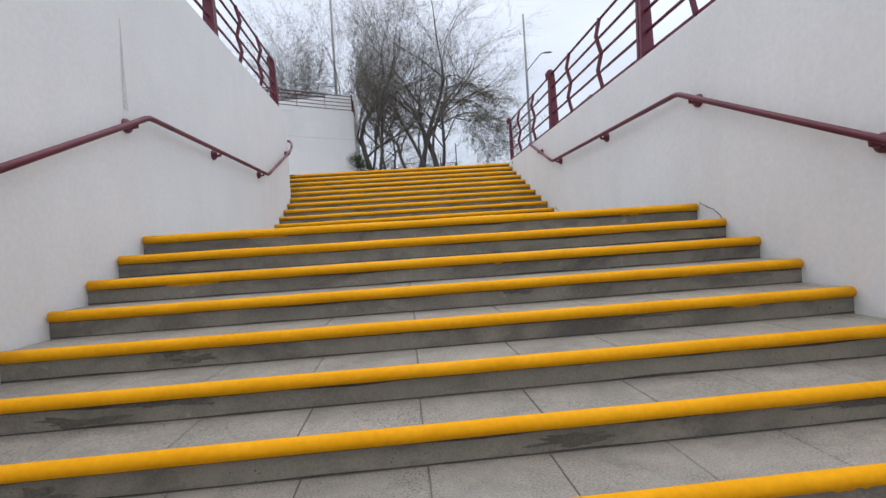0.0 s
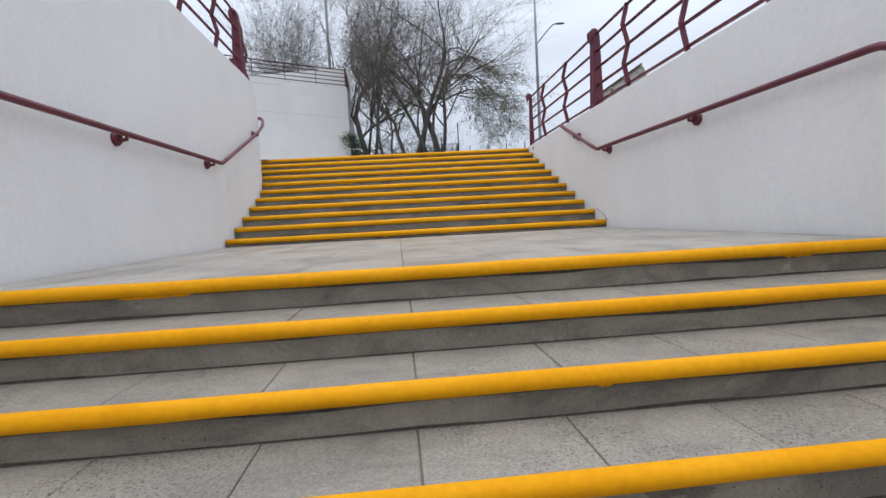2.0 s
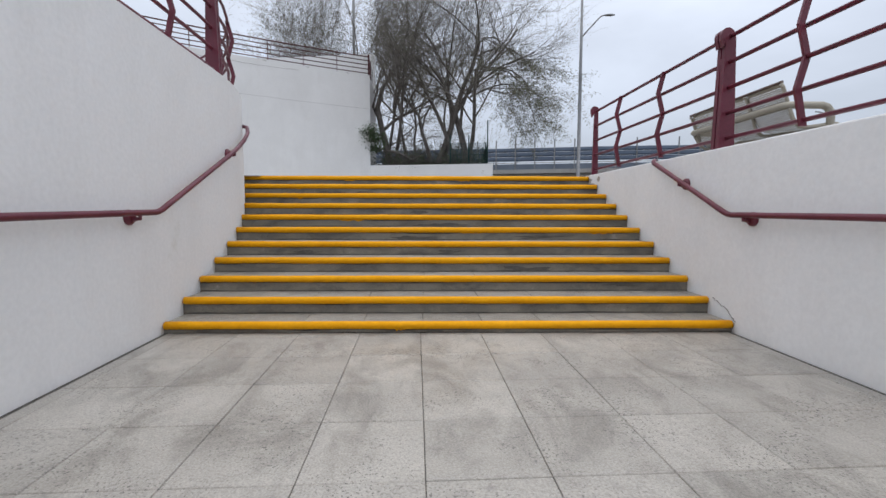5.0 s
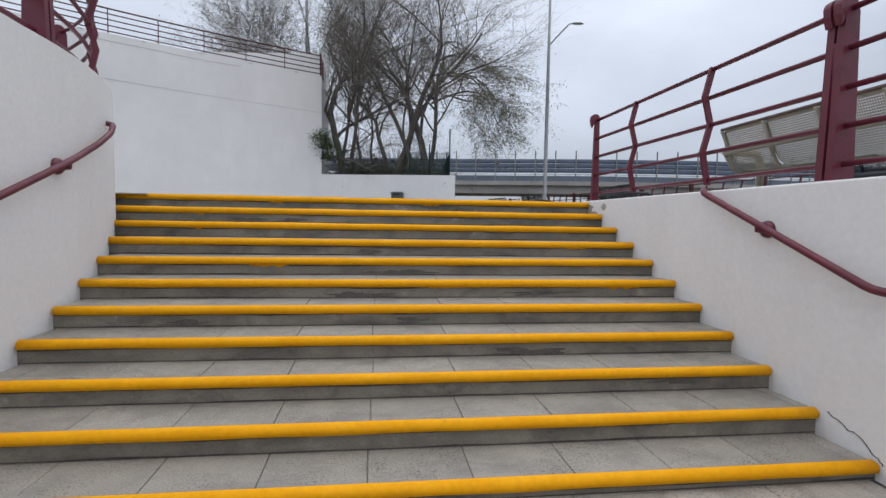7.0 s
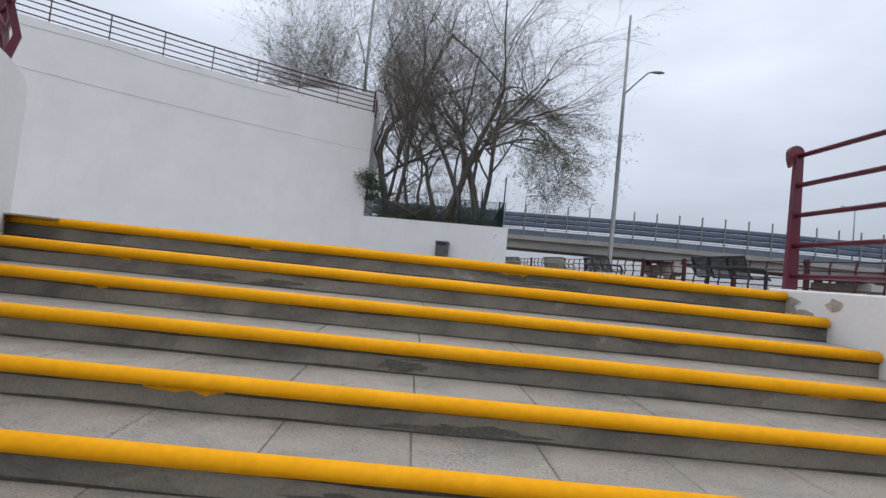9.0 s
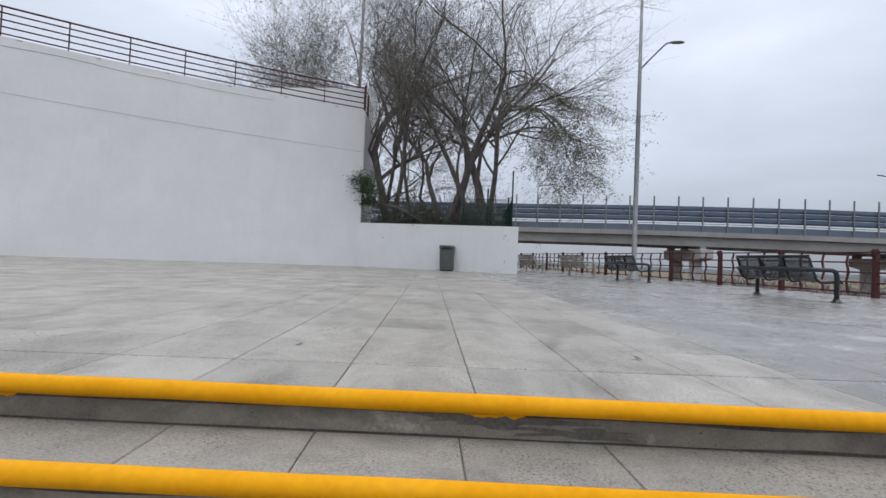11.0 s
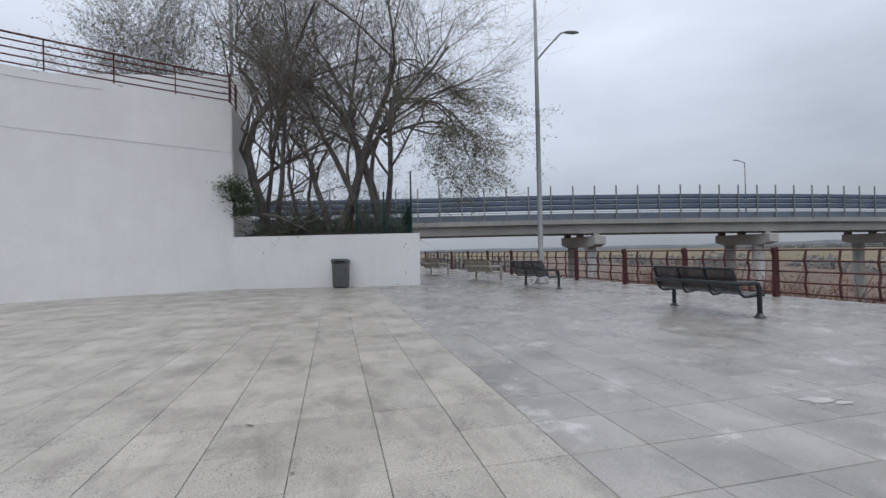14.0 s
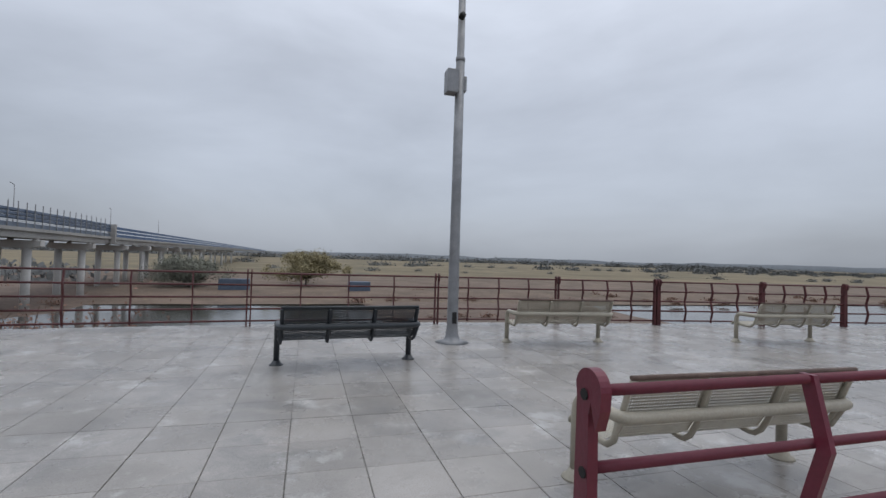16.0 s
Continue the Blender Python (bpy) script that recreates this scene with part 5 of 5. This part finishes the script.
# damp stains on the risers
for st_, fy, run, rise, z0, cnt, per in ((stairs_lower, Y_BASE + RUN_L, RUN_L, RISE_L, Z_BASE + RISE_L, N_LOW, 3), (stairs_upper, Y_LAND1, RUN_U, RISE_U, Z_LAND + RISE_U, 11, 2)):
    for i in range(cnt):
        for _ in range(rnd.randrange(0, per + 1)):
            x, w = rnd.uniform(XL + 0.6, XR - 0.6), rnd.uniform(0.08, 0.42)
            hh = rnd.uniform(0.02, 0.045)
            y, zc = fy + run * i + 0.0325, z0 + rise * i - rnd.choice((0.085, 0.13, 0.145))
            n = 40
            o3 = rnd.uniform(0, 90)
            ring = []
            for k in range(n):
                a = 2 * math.pi * k / n
                q = 0.75 + 0.75 * noise.noise((math.cos(a) * 1.6 + o3, math.sin(a) * 1.6, 0)) + 0.35 * noise.noise((math.cos(a) * 6 + o3, math.sin(a) * 6, 3))
                ring.append((x + w * q * math.cos(a), y, min(z0 + rise * i - 0.075, max(z0 + rise * i - rise + 0.006, zc + hh * q * math.sin(a)))))
            g = Geo()
            g.add(ring + [(x, y, zc)], [(k, (k + 1) % n, n) for k in range(n)])
            o = part("damp_stain", askew(g, SKEW if st_ is stairs_upper else SKEW_L), DAMP, st_)
            o.location = (0, -fy, -z0)

# hairline cracks and bare patches in the wall paint
def crack(wall, pts, r=0.004):
    g = Geo()
    q = [Vector(p) for p in pts]
    out = []
    for a, b in zip(q[:-1], q[1:]):
        out += [a.lerp(b, k / 5) + Vector((0, rnd.gauss(0, 0.006), rnd.gauss(0, 0.006))) for k in range(5)]
    g.tube(out + [q[-1]], r, 4, False)
    part("crack", g, JOINT, wall)


crack(wall_right, [(XR - 0.001, -3.78, -1.55), (XR - 0.001, -3.95, -1.60), (XR - 0.001, -4.08, -1.68), (XR - 0.001, -4.13, -1.73)])
crack(wall_right, [(XR - 0.001, -8.24, -1.88), (XR - 0.001, -8.36, -1.94), (XR - 0.001, -8.5, -2.0), (XR - 0.001, -8.6, -2.09)])
PATCH = surface("bare_render_patch", (0.42, 0.38, 0.33), (0.33, 0.30, 0.26), 9, 0.9, 60, 0.2, 0.4)
for y, z, w, h in ((-0.12, -0.10, 0.22, 0.09), (-0.35, -0.16, 0.14, 0.05), (-0.62, -0.07, 0.08, 0.06)):
    g = Geo()
    n = 14
    ring = [(XR - 0.003, y + w * math.cos(2 * math.pi * k / n) * rnd.uniform(0.6, 1.1), z + h * math.sin(2 * math.pi * k / n) * rnd.uniform(0.6, 1.1)) for k in range(n)]
    g.add(ring + [(XR - 0.004, y, z)], [(k, (k + 1) % n, n) for k in range(n)])
    part("bare_patch", g, PATCH, wall_right)

STREAK = surface("grey_run_off_stain", (0.62, 0.61, 0.60), (0.52, 0.51, 0.50), 6, 0.8, 40, 0.1, 0.1)
g = Geo()
n = 16
for k in range(n):
    za, zb = -0.72 + 0.85 * k / n, -0.72 + 0.85 * (k + 1) / n
    wa, wb = [0.045 * (1 - (q / n) ** 0.7) * (0.8 + 0.4 * noise.noise((q * 0.9, 3.0, 0))) + 0.004 for q in (k, k + 1)]
    g.add([(XL + 0.003, -8.27 - wa, za), (XL + 0.003, -8.27 + wa, za), (XL + 0.003, -8.27 + wb, zb), (XL + 0.003, -8.27 - wb, zb)], [(0, 1, 2, 3)])
part("stain", g, STREAK, wall_left, "grey run-off stain above the handrail bracket")

# dried white splash on the grey paving
g = Geo()
for cx, cy, w, h in ((5.84, 3.13, 0.13, 0.09), (5.95, 3.03, 0.09, 0.05), (5.71, 3.2, 0.05, 0.03), (6.03, 3.12, 0.03, 0.03)):
    n = 18
    ring = [(cx + w * math.cos(2 * math.pi * k / n) * rnd.uniform(0.55, 1.1), cy + h * math.sin(2 * math.pi * k / n) * rnd.uniform(0.55, 1.1), 0.024) for k in range(n)]
    g.add(ring + [(cx, cy, 0.028)], [(k, (k + 1) % n, n) for k in range(n)])
tagged(part("plaster_splash", g, SPLASH), "dried white plaster splash on the grey paving", "splash")

# dark scuffs at the free end of the planter wall
for u, z, w, h in ((6.62, 1.72, 0.05, 0.03), (6.55, 1.60, 0.03, 0.04), (6.70, 1.50, 0.03, 0.02), (6.6, 0.62, 0.02, 0.07), (6.3, 0.16, 0.12, 0.02), (5.3, 0.12, 0.10, 0.015), (4.9, 0.2, 0.05, 0.02)):
    g = Geo()
    n = 12
    ring = [pw(u + w * math.cos(2 * math.pi * k / n) * rnd.uniform(0.5, 1.1), -0.003, z + h * math.sin(2 * math.pi * k / n) * rnd.uniform(0.5, 1.1)) for k in range(n)]
    g.add(ring + [pw(u, -0.004, z)], [(k, (k + 1) % n, n) for k in range(n)])
    part("scuff", g, PATCH, wall_planter)

# ---- paving slabs, last ----
TILES = {}


def tile_mesh(w, d, mat, h=0.02, front=0.0, back=0.0):
    """One slab; front and back are the slopes of those two edges."""
    key = (round(w, 3), round(d, 3), mat.name, front, back)
    if key not in TILES:
        c = 0.004
        g = Geo()
        v = [(0, 0, -h), (w, 0, -h), (w, d, -h), (0, d, -h), (0, 0, -c), (w, 0, -c), (w, d, -c), (0, d, -c), (c, c, 0), (w - c, c, 0), (w - c, d - c, 0), (c, d - c, 0)]
        g.add(v, [(0, 1, 5, 4), (1, 2, 6, 5), (2, 3, 7, 6), (3, 0, 4, 7), (4, 5, 9, 8), (5, 6, 10, 9), (6, 7, 11, 10), (7, 4, 8, 11), (8, 9, 10, 11)])
        g.v = [(x, y - x * (front + (back - front) * y / d), z) for x, y, z in g.v]
        TILES[key] = g.mesh("tile", mat)
    return TILES[key]


def lay(parent, x0, x1, y0, y1, z, mat, off=(0, 0, 0), front=0.0, back=0.0):
    if x1 - x0 < 0.03 or y1 - y0 < 0.03:
        return
    o = part("tile", tile_mesh(x1 - x0, y1 - y0, mat, 0.02, front, back), mat, parent)
    o.location = (x0 - off[0], y0 - off[1], z - off[2] + 0.002 * (noise.noise((x0 * 3.1, y0 * 2.3, 1.0))))


def cuts(a, b, start, step):
    """Grid lines from a to b."""
    k = math.ceil((a - start) / step - 1e-6)
    out = [a]
    while start + k * step < b - 1e-6:
        if start + k * step > a + 1e-6:
            out.append(start + k * step)
        k += 1
    return out + [b]


J = 0.0024
LX0 = 0.77
for st, fy, run, rise, z0, cnt, sx in ((stairs_lower, Y_BASE + RUN_L, RUN_L, RISE_L, Z_BASE + RISE_L, N_LOW - 1, 0.787), (stairs_upper, Y_LAND1, RUN_U, RISE_U, Z_LAND + RISE_U, 10, 0.80)):
    for i in range(cnt):
        y, z = fy + run * i, z0 + rise * i
        xl = left_x(y + 0.2) if st is stairs_upper else XL
        cx = cuts(xl + 0.02, XR - 0.02, sx + (0.008 * i if st is stairs_upper else 0.0) + 0.006 * ((i * 7) % 3 - 1), 0.585)
        for a, b in zip(cx[:-1], cx[1:]):
            sk = SKEW if st is stairs_upper else SKEW_L
            dy = -sk * (a + J - 0.8)
            lay(st, a + J, b - J, y + 0.05 + dy, y + run + 0.033 + dy, z, TREAD, (0, fy, z0), sk, sk)
cx = cuts(XL + 0.036, XR - 0.036, LX0, 0.586)
cy = cuts(Y_LAND0 + 0.05, Y_LAND1 + 0.17, Y_LAND0 + 0.61, 0.592)
for a, b in zip(cx[:-1], cx[1:]):
    for c, e in zip(cy[:-1], cy[1:]):
        lay(landing, a + 0.8 * J, b - 0.8 * J, c + J, e - J, land_top(c + J), TILE)
        landing.children[-1].rotation_euler = (math.atan(LAND_TILT), 0, 0)

far_b, far_g = Geo(), Geo()
def put_tile(a, b, c, e, first=False):
    mat = TILE if (a + b) / 2 < X_SEAM and c >= -0.1 else TILE_GREY
    if -2.2 < a < 7.4 and -1.5 < c < 7.0 and not (a < 3.9 and c < -0.1):
        dy = -SKEW * (a + J - 0.8) if first else 0.0
        j_ = J if mat is TILE else 0.0021
        lay(floor, a + j_, b - j_, c + 1.5 * j_ + dy, e - 1.5 * j_, plaza_z(c), mat, (0, 0, 0), SKEW if first else 0.0)
        if c > 0:
            floor.children[-1].rotation_euler = (math.atan(0.0062), 0, 0)
        return
    g = far_b if mat is TILE else far_g
    j_ = 0.0024 if mat is TILE else 0.0017
    x0, x1, y0, y1 = a + j_, b - j_, c + 1.7 * j_, e - 1.7 * j_
    if x1 - x0 < 0.02 or y1 - y0 < 0.02:
        return
    h = 0.002 * noise.noise((x0 * 3.1, y0 * 2.3, 1.0))
    za, zb = plaza_z(y0), plaza_z(y1)
    g.add([(x0, y0, za - 0.012), (x1, y0, za - 0.012), (x1, y1, zb - 0.012), (x0, y1, zb - 0.012), (x0, y0, za + h), (x1, y0, za + h), (x1, y1, zb + h), (x0, y1, zb + h)],
          [(0, 1, 5, 4), (1, 2, 6, 5), (2, 3, 7, 6), (3, 0, 4, 7), (4, 5, 6, 7)])


def plaza(x0, x1, y0, y1, skip=None):
    for c, e in zip(*(lambda q: (q[:-1], q[1:]))(cuts(y0, y1, PY0, PT))):
        xe = min(x1, edge_x((c + e) / 2) + 0.28)
        for a, b in zip(*(lambda q: (q[:-1], q[1:]))(cuts(x0, xe, PX0, PT))):
            if skip and skip((a + b) / 2, (c + e) / 2):
                continue
            put_tile(a, b, c, e, c == y0 and b < XR + 0.32)


plaza(-24, X_SEAM, Y_TOP + 0.048, 19.2, lambda x, y: (x < -6.8 and y < 2.6) or (x < left_x(y) and y < ARC_C[1] + ARC_R) or y > 19.08 + 0.45 * (x + 1.94) * (x < -1.94) - 0.225 * (x + 1.94) * (x >= -1.94) + 0.6)
X_KERB = PX0 + 5 * PT
plaza(X_SEAM, X_KERB, Y_TOP + 0.048, 18.4)
plaza(X_KERB, 14, PY0 - PT, 18.4)
plaza(5.1, 14, 18.4, 42)
plaza(XR + 0.35, X_KERB, -18, Y_TOP + 0.048)
plaza(X_KERB, 14, -18, PY0 - PT)
tagged(part("floor_beige_slabs", far_b, TILE), "pale beige paving slabs of the plaza", "paving", kind="stuff")
tagged(part("floor_grey_slabs", far_g, TILE_GREY), "damp grey paving slabs of the plaza", "paving", kind="stuff")
